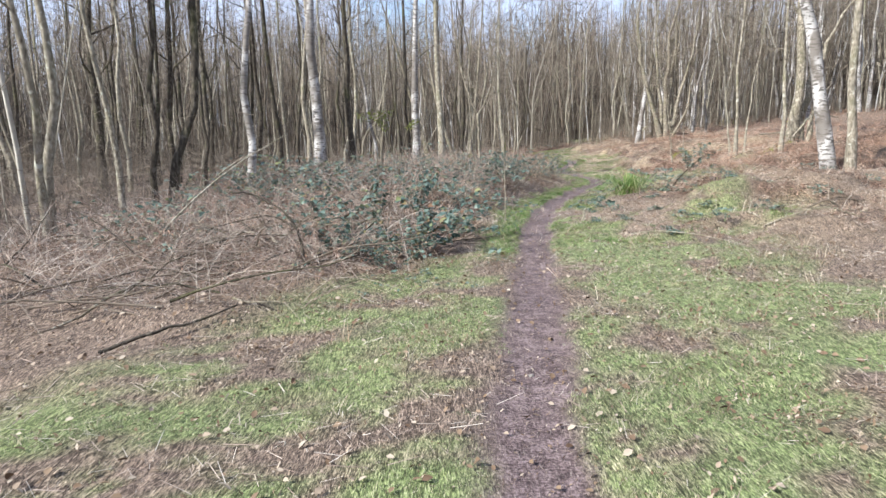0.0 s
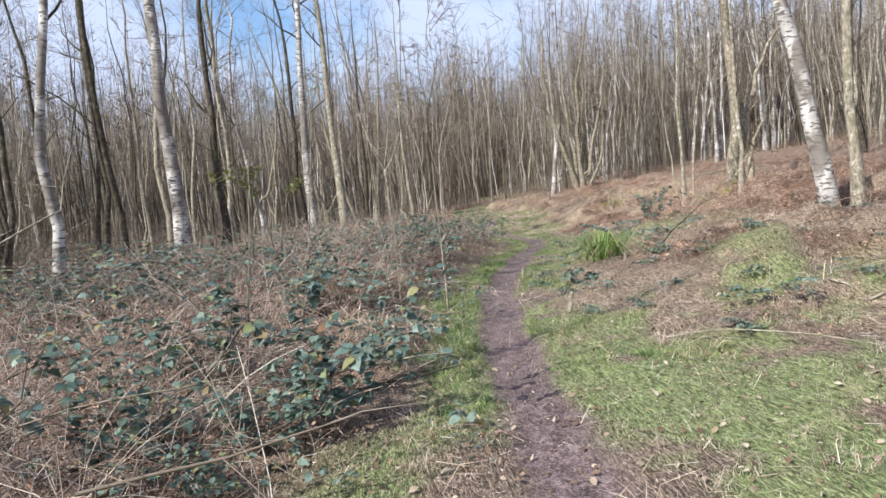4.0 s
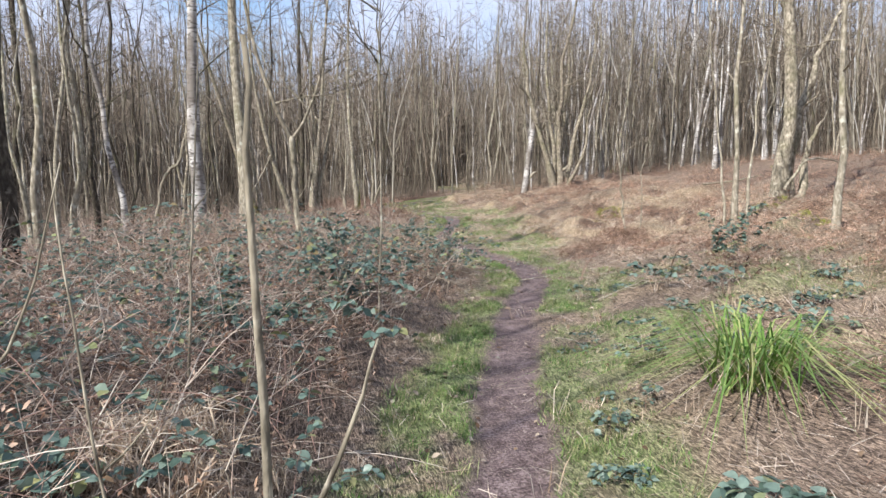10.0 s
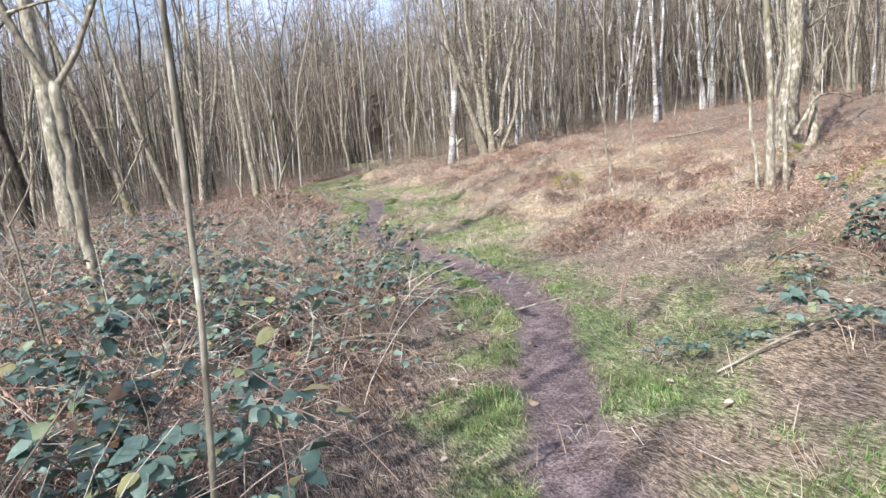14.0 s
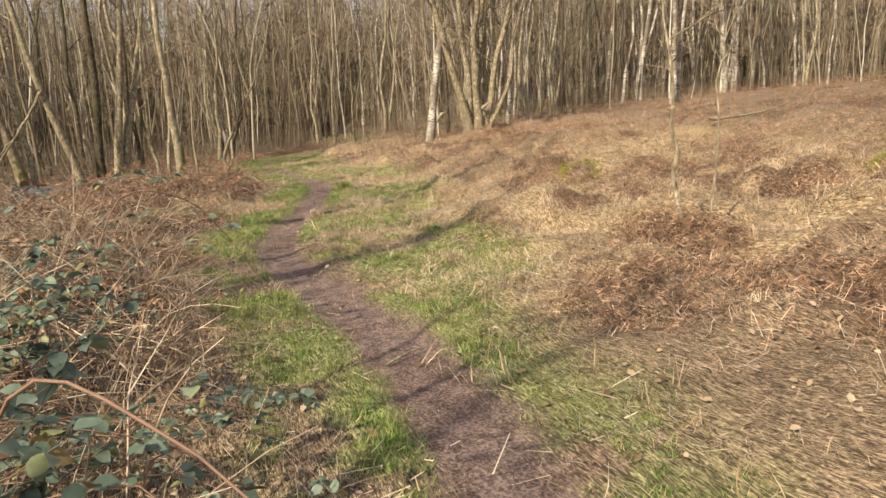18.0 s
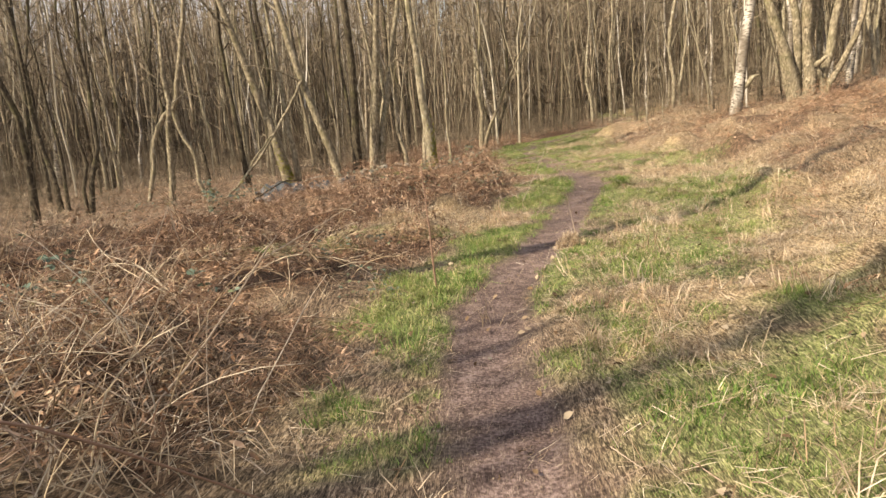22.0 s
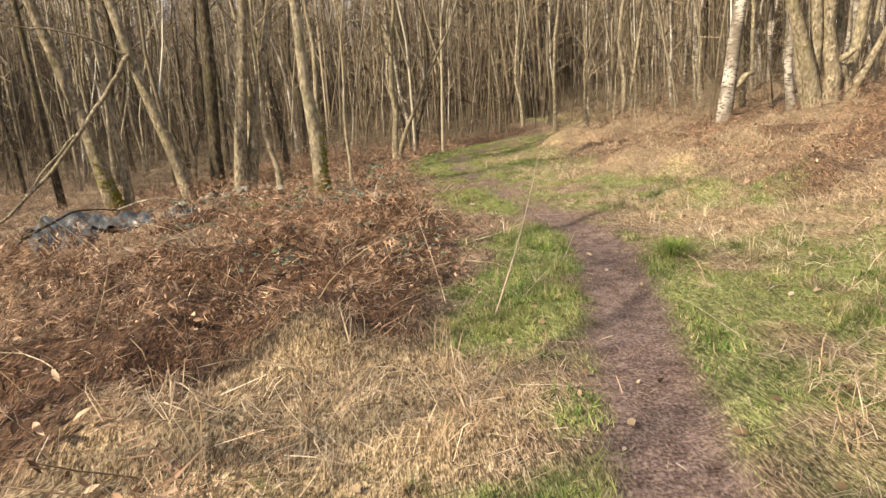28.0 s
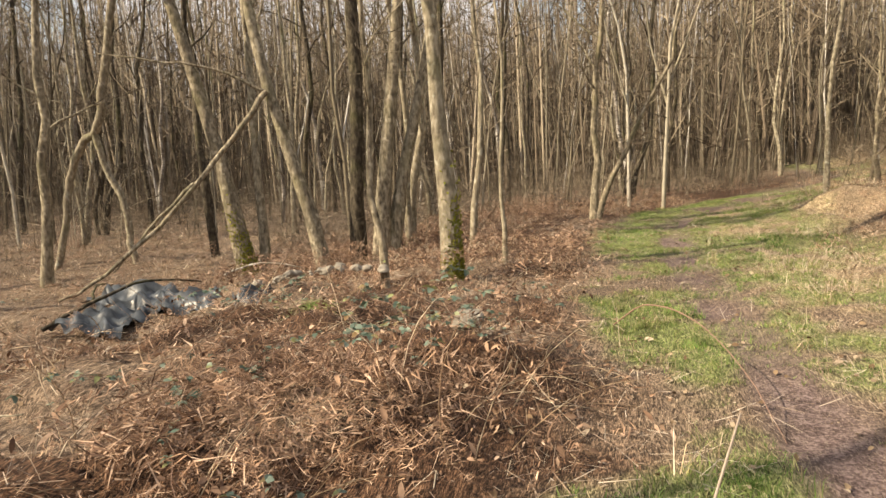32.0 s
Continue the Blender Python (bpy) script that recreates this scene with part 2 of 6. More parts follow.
def soil_mat():
    m, t, b = shade("woodland_soil", 0.95)

    def mask(name):
        a = t.nodes.new("ShaderNodeAttribute")
        a.attribute_name = name
        return a.outputs["Fac"]
    def strands(angle, scale, shift, thin=8, twist=1.6):
        co = t.nodes.new("ShaderNodeTexCoord")
        mp = t.nodes.new("ShaderNodeMapping")
        mp.inputs["Rotation"].default_value = (0, 0, radians(angle))
        mp.inputs["Location"].default_value = (shift, shift, 0)
        mp.inputs["Scale"].default_value = (scale * thin, scale, scale * 2)
        t.links.new(co.outputs["Object"], mp.inputs["Vector"])
        n = node(t, "ShaderNodeTexNoise", Scale=1.0, Detail=3.0, Distortion=twist)
        t.links.new(mp.outputs["Vector"], n.inputs["Vector"])
        return n.outputs["Fac"]

    def most(a, b_):
        n = t.nodes.new("ShaderNodeMath")
        n.operation = "MAXIMUM"
        t.links.new(a, n.inputs[0])
        t.links.new(b_, n.inputs[1])
        return n.outputs["Value"]
    fine, mid, big = noise_of(t, 55, 6), noise_of(t, 9, 5), noise_of(t, 1.1, 4)
    weave = most(most(strands(15, 14, 0), strands(75, 12, 5)), most(strands(130, 17, 9), strands(165, 11, 13)))
    floor_c = ramp(t, weave, [(0.53, (0.06, 0.043, 0.032)), (0.60, (0.20, 0.145, 0.105)), (0.70, (0.39, 0.30, 0.22)), (0.78, (0.54, 0.45, 0.35))])
    straw_c = ramp(t, weave, [(0.53, (0.12, 0.085, 0.05)), (0.60, (0.34, 0.26, 0.165)), (0.72, (0.56, 0.47, 0.34))])
    grass_c = ramp(t, weave, [(0.53, (0.075, 0.09, 0.035)), (0.61, (0.20, 0.24, 0.085)), (0.72, (0.42, 0.40, 0.23))])
    mud_c = ramp(t, blend(t, 0.6, mid, fine), [(0.38, (0.058, 0.039, 0.037)), (0.5, (0.15, 0.106, 0.10)), (0.62, (0.29, 0.22, 0.21))])
    mud_c = blend(t, 0.5, mud_c, ramp(t, big, [(0.35, (0.6, 0.56, 0.55)), (0.65, (1, 1, 1))]), "MULTIPLY")
    mud_c = blend(t, ramp(t, weave, [(0.64, (0, 0, 0)), (0.70, (0.7, 0.7, 0.7))]), mud_c, (0.38, 0.31, 0.26))
    c = blend(t, mask("straw"), floor_c, straw_c)
    # rust-brown under bracken; the near-black end paints in the shaded hollows between fronds
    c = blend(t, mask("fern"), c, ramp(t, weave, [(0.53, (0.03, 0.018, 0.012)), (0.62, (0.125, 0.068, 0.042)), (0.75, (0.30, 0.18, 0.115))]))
    c = blend(t, mask("grass"), c, grass_c)
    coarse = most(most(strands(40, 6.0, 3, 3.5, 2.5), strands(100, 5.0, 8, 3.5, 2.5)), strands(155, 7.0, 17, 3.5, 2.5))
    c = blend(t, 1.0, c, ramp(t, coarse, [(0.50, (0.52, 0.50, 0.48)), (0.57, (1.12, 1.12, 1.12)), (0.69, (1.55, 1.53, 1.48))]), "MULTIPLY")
    c = blend(t, mask("trodden"), c, mud_c)
    c = blend(t, 0.3, c, ramp(t, fine, [(0.35, (0.5, 0.5, 0.5)), (0.6, (1, 1, 1))]), "MULTIPLY")
    t.links.new(c, b.inputs["Base Color"])
    bump(t, b, blend(t, 0.5, weave, blend(t, 0.5, mid, fine)), 0.8, 0.035)
    return m


SOIL = soil_mat()

# ---- the lie of the land ----
WAY = [(-30, 0.2), (-6, 0.2), (0, 0.3), (2.8, 0.51), (5, 0.77), (8.9, 1.24), (12, 1.70), (13.6, 1.95), (15.1, 2.42), (16.8, 2.90),
       (18.2, 3.40), (20, 4.10), (21.7, 4.92), (23.3, 5.27), (24.2, 5.30), (25.3, 5.25), (26.8, 5.07), (28.4, 4.90), (29.3, 4.92),
       (30.2, 5.06), (31.8, 5.50), (33.7, 6.10), (35.3, 6.50), (37.1, 6.93), (38.7, 6.98), (41, 6.75), (45, 6.60), (49, 6.60), (52, 7.1), (56, 9.2), (62, 13)]
_wy = np.linspace(-30, 62, 921)
_wx = np.interp(_wy, [a for a, b in WAY], [b for a, b in WAY])
_wx = np.convolve(np.pad(_wx, 7, mode="edge"), np.ones(15) / 15, mode="valid")


def way_x(y):
    return np.interp(y, _wy, _wx)


def step(v):
    v = np.clip(v, 0, 1)
    return v * v * (3 - 2 * v)


_rs = np.random.RandomState(7)
_lat = _rs.rand(6, 256, 256)


def fuzz(x, y, cell, layer=0):
    """Smooth value noise from 0 to 1, with cells of that many metres."""
    u, v = np.asarray(x, float) / cell + 1000, np.asarray(y, float) / cell + 1000
    i, j = np.floor(u).astype(int), np.floor(v).astype(int)
    a, b = step(u - i), step(v - j)
    L = _lat[layer]
    i0, i1, j0, j1 = i % 256, (i + 1) % 256, j % 256, (j + 1) % 256
    return (L[i0, j0] * (1 - a) + L[i1, j0] * a) * (1 - b) + (L[i0, j1] * (1 - a) + L[i1, j1] * a) * b


def trodden(x, y):
    d = np.abs(x - way_x(y) + 0.10 * (fuzz(x, y, 0.9, 1) - 0.5))
    worn = 1 - 0.6 * step((y - 38.5) / 3) * step((fuzz(x, y, 0.8, 3) - 0.28) / 0.2)
    return worn * (1 - step((d - 0.17 - 0.06 * fuzz(x, y, 0.35, 2)) / 0.14))


def hump(x, y):
    return step((0.6 * fuzz(x, y, 1.0, 2) + 0.4 * fuzz(x, y, 0.45, 4) - 0.28) / 0.4)


def off_heap(x, y):
    return step((np.hypot((x - 0.9) / 1.9, (y - 41.8) / 1.6) - 0.75) / 0.4)


def land(x, y):
    x, y = np.asarray(x, float), np.asarray(y, float)
    base = 0.10 - 0.006 * np.clip(y, -5, 27) + 0.004 * np.clip(y - 27, 0, 20)
    foot = 7.2 + 1.9 * step((y - 20) / 10)
    hill = 0.145 * 1.3 * np.logaddexp(0, (x - foot) / 1.3)
    hill = np.where(hill > 2.3, 2.3 + (hill - 2.3) * 0.4, hill)
    hill = np.minimum(hill, 9.0)
    w = way_x(y)
    bank = 0.42 * step((w - 0.7 - x) / 1.6) * step((x + 7) / 3) * step((y - 9) / 4) * step((29 - y) / 3)
    dip = -0.5 * step((3.5 - x) / 5) * step((y - 33) / 6)
    verge = 0.24 * step((x - w - 0.6) / 1.4) * step((w + 9 - x) / 5) * step((y - 9) / 4) * step((25 - y) / 5)
    off = step((np.abs(x - w) - 0.5) / 1.3)
    lumps = off * (0.14 * (fuzz(x, y, 2.3, 3) - 0.5) + 0.13 * (fuzz(x, y, 0.75, 5) - 0.5) + 0.06 * (fuzz(x, y, 0.33, 1) - 0.5)) + 0.03 * (fuzz(x, y, 0.45, 4) - 0.5)
    heaps = (0.12 * hump(x, y) + 0.17 * step((fuzz(x, y, 0.55, 1) - 0.35) / 0.3)) * off_heap(x, y) * step((w - 1.2 - x) / 0.8) * step((x + 5) / 3) * step((y - 25) / 3) * step((43 - y) / 4)
    heaps = heaps + 0.29 * step((fuzz(x, y, 1.0, 0) - 0.4) / 0.4) * step((x - w - 2.2) / 1.5) * step((y - 8.5) / 3) * step((24 - x) / 6)
    tussock = 0.13 * step((fuzz(x, y, 0.55, 2) - 0.45) / 0.3) * step((x - w - 1.6) / 1.2) * step((y - 9) / 2) * step((13 - x + w) / 4)
    lumps = lumps + verge + heaps + tussock
    far = 6.0 * step((np.hypot(x - 5, y - 30) - 85) / 150)
    return base + hill + bank + dip + lumps + far - 0.045 * trodden(x, y)


def pale_spot(x, y):
    return step((1.25 - np.hypot((x - 4.6) / 0.95, (y - 33.8) / 0.8) + 0.5 * (fuzz(x, y, 0.5, 4) - 0.5)) / 0.5)


def tongue(y):
    """Where the bracken reaches in towards the path."""
    return step((1.0 - np.abs(y - 38.7)) / 0.5)


def grassy(x, y):
    d = x - way_x(y)
    n = fuzz(x, y, 1.3, 0) * 0.4 + fuzz(x, y, 0.45, 1) * 0.35 + fuzz(x, y, 0.17, 2) * 0.25
    d = d + 0.5 * (fuzz(x, y, 0.6, 5) - 0.5)
    left = np.where(y < 9, step((6.0 - np.maximum(y, 0) * 0.45 + d) / 1.5), step((1.05 + d) / 0.35))
    left = np.where(y > 29, step((1.25 + 0.3 * step((y - 34) / 2) - 0.75 * tongue(y) + d) / 0.4) * step((60 - y) / 3), left)
    right = np.where(y < 10, step((8 - 0.38 * np.maximum(y, 0) - d) / 2.5), np.where(y < 22, np.maximum(step((1.25 - d) / 0.6) * 0.85, step((5.5 - d) / 2) * np.maximum(0.85 * step((12.8 - y) / 1.2), 0.6 * step((fuzz(x, y, 1.1, 5) - 0.48) / 0.15))), step((1.5 + 1.7 * step((y - 25) / 3) - d) / 1.2) * 0.9))
    patch = pale_strip(x, y + 0.3) * (0.4 + 0.5 * step((3.4 - x) / 0.6))
    left = np.maximum(left, patch)
    return np.where(d < 0, left, right) * step((n - np.where(y < 9, 0.33, np.where(y > 33, 0.38, 0.34))) / 0.2) * (1 - trodden(x, y)) * (1 - 0.85 * pale_spot(x, y))


def patchwork(x, y):
    return fuzz(x, y, 1.7, 2) * 0.5 + fuzz(x, y, 0.7, 3) * 0.32 + fuzz(x, y, 0.3, 0) * 0.18


def pale_strip(x, y):
    """The band of bleached grass between the two stands of bracken west of the path."""
    mid = 31.65 + np.where(x > 2, 0.62, 0.25) * (x - 2) + 0.7 * (fuzz(x, y, 1.2, 1) - 0.5)
    return (0.35 + 0.65 * step((x - 1.5) / 1.5)) * step((0.65 - np.abs(y - mid)) / 0.4) * step((way_x(y) - 0.9 - x) / 0.4) * step((x + 5) / 2)


def strawy(x, y):
    d = x - way_x(y)
    n = patchwork(x, y)
    right = step((d - 0.3) / 0.8) * step((13 - d) / 5) * np.where(y < 25, 0.26 * step((y - 7) / 3), np.where((y > 34) & (d > 3), 0.45, 1.0))
    left = 0.85 * step((-d - 0.8) / 0.4) * step((d + 5.0) / 1.5) * step((y - 20.5) / 1.5) * step((30.5 - y) / 2)
    return np.clip(right * step((n - np.where(y < 25, 0.40, 0.36)) / 0.10) + left * step((n - 0.4) / 0.2) + pale_spot(x, y) + pale_strip(x, y), 0, 1) * (1 - trodden(x, y))


def brackeny(x, y):
    d = x - way_x(y)
    n = fuzz(x, y, 2.2, 4) * 0.6 + fuzz(x, y, 0.8, 5) * 0.4
    left = step((-d - 0.95 - 0.25 * step((y - 34) / 2) + 0.6 * tongue(y)) / 0.5) * step((d + 9) / 3) * np.where(y < 22, 0.25 * step((y - 6) / 3), np.where(y < 27, 0.45, np.where(y < 30.5, 0.9, 1.0)))
    left = left * step((n - 0.24) / 0.2) * (1 - 0.9 * pale_strip(x, y))
    right = step((d - 1.6) / 1.5) * step((y - 9) / 3) * 0.8 * step((np.where(y < 25, 0.58, 0.46) - patchwork(x, y)) / 0.10)
    return np.clip(left + right, 0, 1) * step((72 - y) / 12) * off_heap(x, y) * (1 - 0.9 * pale_spot(x, y))


def rng_points(n, x0, x1, y0, y1, keep, seed):
    r = np.random.RandomState(seed)
    x, y = r.uniform(x0, x1, n), r.uniform(y0, y1, n)
    k = r.rand(n) < keep(x, y)
    return x[k], y[k], r


def spread(edges):
    out = []
    for a, b, s in edges:
        out += list(np.arange(a, b - s * 0.5, s))
    return np.array(out + [edges[-1][1]])


def mesh_of(name, verts, faces, material, smooth=False):
    me = bpy.data.meshes.new(name)
    me.from_pydata([tuple(v) for v in verts], [], [tuple(f) for f in faces])
    me.materials.append(material)
    if smooth:
        me.polygons.foreach_set("use_smooth", np.ones(len(me.polygons), bool))
    return me


def fast_mesh(name, verts, tris, material, smooth=False):
    """A mesh from arrays of corners and triangles."""
    me = bpy.data.meshes.new(name)
    me.vertices.add(len(verts))
    me.vertices.foreach_set("co", np.asarray(verts, np.float32).ravel())
    n = len(tris)
    me.loops.add(n * 3)
    me.loops.foreach_set("vertex_index", np.asarray(tris, np.int32).ravel())
    me.polygons.add(n)
    me.polygons.foreach_set("loop_start", np.arange(n, dtype=np.int32) * 3)
    if smooth:
        me.polygons.foreach_set("use_smooth", np.ones(n, bool))
    me.update(calc_edges=True)
    me.materials.append(material)
    return me


def ground_sheet():
    xs = spread([(-2500, -300, 550), (-300, -60, 30), (-60, -16, 2.2), (-16, -5, 0.5), (-5, 13, 0.15), (13, 30, 0.6), (30, 80, 2.5), (80, 320, 30), (320, 2520, 550)])
    ys = spread([(-2500, -300, 550), (-300, -40, 26), (-40, -4, 1.5), (-4, 46, 0.15), (46, 70, 0.6), (70, 130, 3), (130, 370, 30), (370, 2570, 550)])
    X, Y = np.meshgrid(xs, ys)
    v = np.stack([X, Y, land(X, Y)], -1).reshape(-1, 3)
    nx, ny = len(xs), len(ys)
    i = (np.arange(ny - 1)[:, None] * nx + np.arange(nx - 1)[None, :]).ravel()
    tris = np.concatenate([np.stack([i, i + 1, i + nx + 1], 1), np.stack([i, i + nx + 1, i + nx], 1)])
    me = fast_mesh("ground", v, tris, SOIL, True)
    # "fern" marks bracken ground, whose soil colour has hollow shade painted in
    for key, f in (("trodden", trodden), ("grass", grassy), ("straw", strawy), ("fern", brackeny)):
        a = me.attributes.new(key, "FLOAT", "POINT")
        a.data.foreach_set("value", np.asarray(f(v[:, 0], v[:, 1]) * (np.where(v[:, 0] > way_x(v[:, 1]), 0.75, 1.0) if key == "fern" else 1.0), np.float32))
    return tagged(new("ground", me), "woodland ground with a trodden brown mud path through grass", "ground", kind="structure")


ground_sheet()


# ---- tools for growing things ----
class Grow:
    """Collects tubes and blades into one mesh."""

    def __init__(self):
        self.v, self.f = [], []

    def tube(self, pts, radii, sides=5, cap=True):
        pts = [Vector(p) for p in pts]
        base = len(self.v)
        up = None
        for k, p in enumerate(pts):
            a, b = pts[max(k - 1, 0)], pts[min(k + 1, len(pts) - 1)]
            d = (b - a).normalized() if (b - a).length > 1e-6 else Vector((0, 0, 1))
            if up is None:
                up = d.orthogonal().normalized()
            up = (up - d * up.dot(d)).normalized()
            w = d.cross(up)
            for s in range(sides):
                q = 2 * math.pi * s / sides
                self.v.append(p + (up * math.cos(q) + w * math.sin(q)) * radii[k])
        for k in range(len(pts) - 1):
            for s in range(sides):
                a, b = base + k * sides + s, base + k * sides + (s + 1) % sides
                self.f += [(a, b, b + sides), (a, b + sides, a + sides)]
        if cap and sides > 2:
            for s in range(1, sides - 1):
                self.f.append((base + (len(pts) - 1) * sides, base + (len(pts) - 1) * sides + s, base + (len(pts) - 1) * sides + s + 1))

    def spike(self, p, e, radius):
        """A three-sided tapering twig from p to e."""
        d = (e - p).normalized()
        u = d.orthogonal().normalized() * radius
        w = d.cross(u)
        b = len(self.v)
        self.v += [p + u, p - u * 0.5 + w * 0.87, p - u * 0.5 - w * 0.87, e]
        self.f += [(b, b + 1, b + 3), (b + 1, b + 2, b + 3), (b + 2, b, b + 3)]

    def sliver(self, p, e, radius, r):
        """A far-off twig, one narrow tapering face."""
        u = (e - p).cross(Vector((r.normal(), r.normal(), r.normal()))).normalized() * radius
        b = len(self.v)
        self.v += [p + u, p - u, e]
        self.f.append((b, b + 1, b + 2))

    def leaf(self, p, d, n, length, width):
        """A folded oval leaf from p along d, with n its upper side."""
        p, d, n = Vector(p), Vector(d).normalized(), Vector(n).normalized()
        s = d.cross(n).normalized()
        b = len(self.v)
        lift = n * width * 0.16
        self.v += [p, p + d * length * 0.33 + s * width * 0.5 + lift, p + d * length * 0.33 - s * width * 0.5 + lift,
                   p + d * length * 0.7 + s * width * 0.38 + lift * 0.6, p + d * length * 0.7 - s * width * 0.38 + lift * 0.6,
                   p + d * length - n * width * 0.15, p + d * length * 0.45]
        self.f += [(b, b + 1, b + 6), (b, b + 6, b + 2), (b + 1, b + 3, b + 6), (b + 2, b + 6, b + 4), (b + 3, b + 5, b + 6), (b + 4, b + 6, b + 5)]

    def broad_leaf(self, p, d, n, length, width, r):
        """A rounder leaf with a drooping tip, a sunk midrib and an uneven edge."""
        p, d, n = Vector(p), Vector(d).normalized(), Vector(n).normalized()
        s = d.cross(n).normalized()
        n = s.cross(d)
        rows = ((0.0, 0.0), (0.14, 0.56), (0.34, 0.98), (0.56, 0.94), (0.76, 0.66), (0.90, 0.32))
        b = len(self.v)
        for u, w in rows:
            mid = p + d * length * u - n * length * 0.22 * u * u
            w = w * width * 0.5
            self.v += [mid + s * w * r.uniform(0.9, 1.1) + n * w * 0.28, mid, mid - s * w * r.uniform(0.9, 1.1) + n * w * 0.28]
        self.v.append(p + d * length - n * length * 0.26)
        for k in range(len(rows) - 1):
            a = b + 3 * k
            self.f += [(a, a + 1, a + 4), (a, a + 4, a + 3), (a + 1, a + 2, a + 5), (a + 1, a + 5, a + 4)]
        a = b + 3 * (len(rows) - 1)
        self.f += [(a, a + 1, a + 3), (a + 1, a + 2, a + 3)]

    def mesh(self, name, material, smooth=True):
        return fast_mesh(name, np.array([tuple(v) for v in self.v]), np.array(self.f), material, smooth)

    def arrays(self):
        return np.array([tuple(v) for v in self.v]), np.array(self.f)


def part(name, me, parent, label=""):
    ob = new(name, me)
    ob.parent = parent
    return tagged(ob, label)


def scatter(templates, x, y, z, turn, tilt, size, which=None, r=None, stretch=None):
    """Corners and triangles of many small pieces: each a template turned about z, tilted and set down."""
    V, F, off = [], [], 0
    which = np.zeros(len(x), int) if which is None else which
    for k, (tv, tf) in enumerate(templates):
        s = which == k
        n = int(s.sum())
        if not n:
            continue
        ct, st = np.cos(tilt[s])[:, None], np.sin(tilt[s])[:, None]
        cz, sz = np.cos(turn[s])[:, None], np.sin(turn[s])[:, None]
        a = tv[None, :, :] * size[s][:, None, None]
        if stretch is not None:
            a = a * np.stack([np.ones(n), np.ones(n), stretch[s]], -1)[:, None, :]
        px, py, pz = a[..., 0], a[..., 1], a[..., 2]
        py, pz = py * ct - pz * st, py * st + pz * ct
        px, py = px * cz - py * sz, px * sz + py * cz
        V.append(np.stack([px + x[s][:, None], py + y[s][:, None], pz + z[s][:, None]], -1).reshape(-1, 3))
        F.append((tf[None] + (off + np.arange(n) * len(tv))[:, None, None]).reshape(-1, 3))
        off += n * len(tv)
    return np.concatenate(V), np.concatenate(F)


def blade(lean, width=0.012, rng=None):
    """A grass blade 1 high that leans over by lean."""
    w = width / 2
    v = np.array([(-w, 0, -0.03), (w, 0, -0.03), (-w * 0.8, lean * 0.3, 0.55), (w * 0.8, lean * 0.3, 0.55), (0, lean, 1.0 - lean * 0.45)])
    return v, np.array([(0, 1, 3), (0, 3, 2), (2, 3, 4)])


def tuft_template(n, seed, lean, width, spread_r):
    r = np.random.RandomState(seed)
    V, F = [], []
    for k in range(n):
        v, f = blade(lean * r.uniform(0.4, 1.4), width)
        a, s = r.uniform(0, 6.28), r.uniform(0.6, 1.1)
        v = v * np.array([1, s, s])
        c, q = math.cos(a), math.sin(a)
        v = np.stack([v[:, 0] * c - v[:, 1] * q + r.normal(0, spread_r), v[:, 0] * q + v[:, 1] * c + r.normal(0, spread_r), v[:, 2]], -1)
        F.append(f + 5 * k)
        V.append(v)
    return np.concatenate(V), np.concatenate(F)


# ---- trees ----
def stem_points(r, height, lean, wobble, n=9, bow=(0, 0)):
    pts, a, b = [], r.uniform(0, 6.28), r.uniform(0, 6.28)
    kx = np.cumsum(r.normal(0, wobble * 0.22 + 0.012, n))
    ky = np.cumsum(r.normal(0, wobble * 0.22 + 0.012, n))
    kx[:2], ky[:2] = 0, 0
    for k in range(n):
        u = k / (n - 1)
        pts.append(Vector((kx[k], ky[k], 0)) + Vector((lean[0] * height * u + bow[0] * math.sin(u * 3.14) + wobble * math.sin(u * 5 + a) * u,
                           lean[1] * height * u + bow[1] * math.sin(u * 3.14) + wobble * math.sin(u * 4.3 + b) * u, height * u - (0.15 if k == 0 else 0))))
    return pts


def point_on(pts, u):
    q = u * (len(pts) - 1)
    k = min(int(q), len(pts) - 2)
    return pts[k].lerp(pts[k + 1], q - k), (pts[k + 1] - pts[k]).normalized()


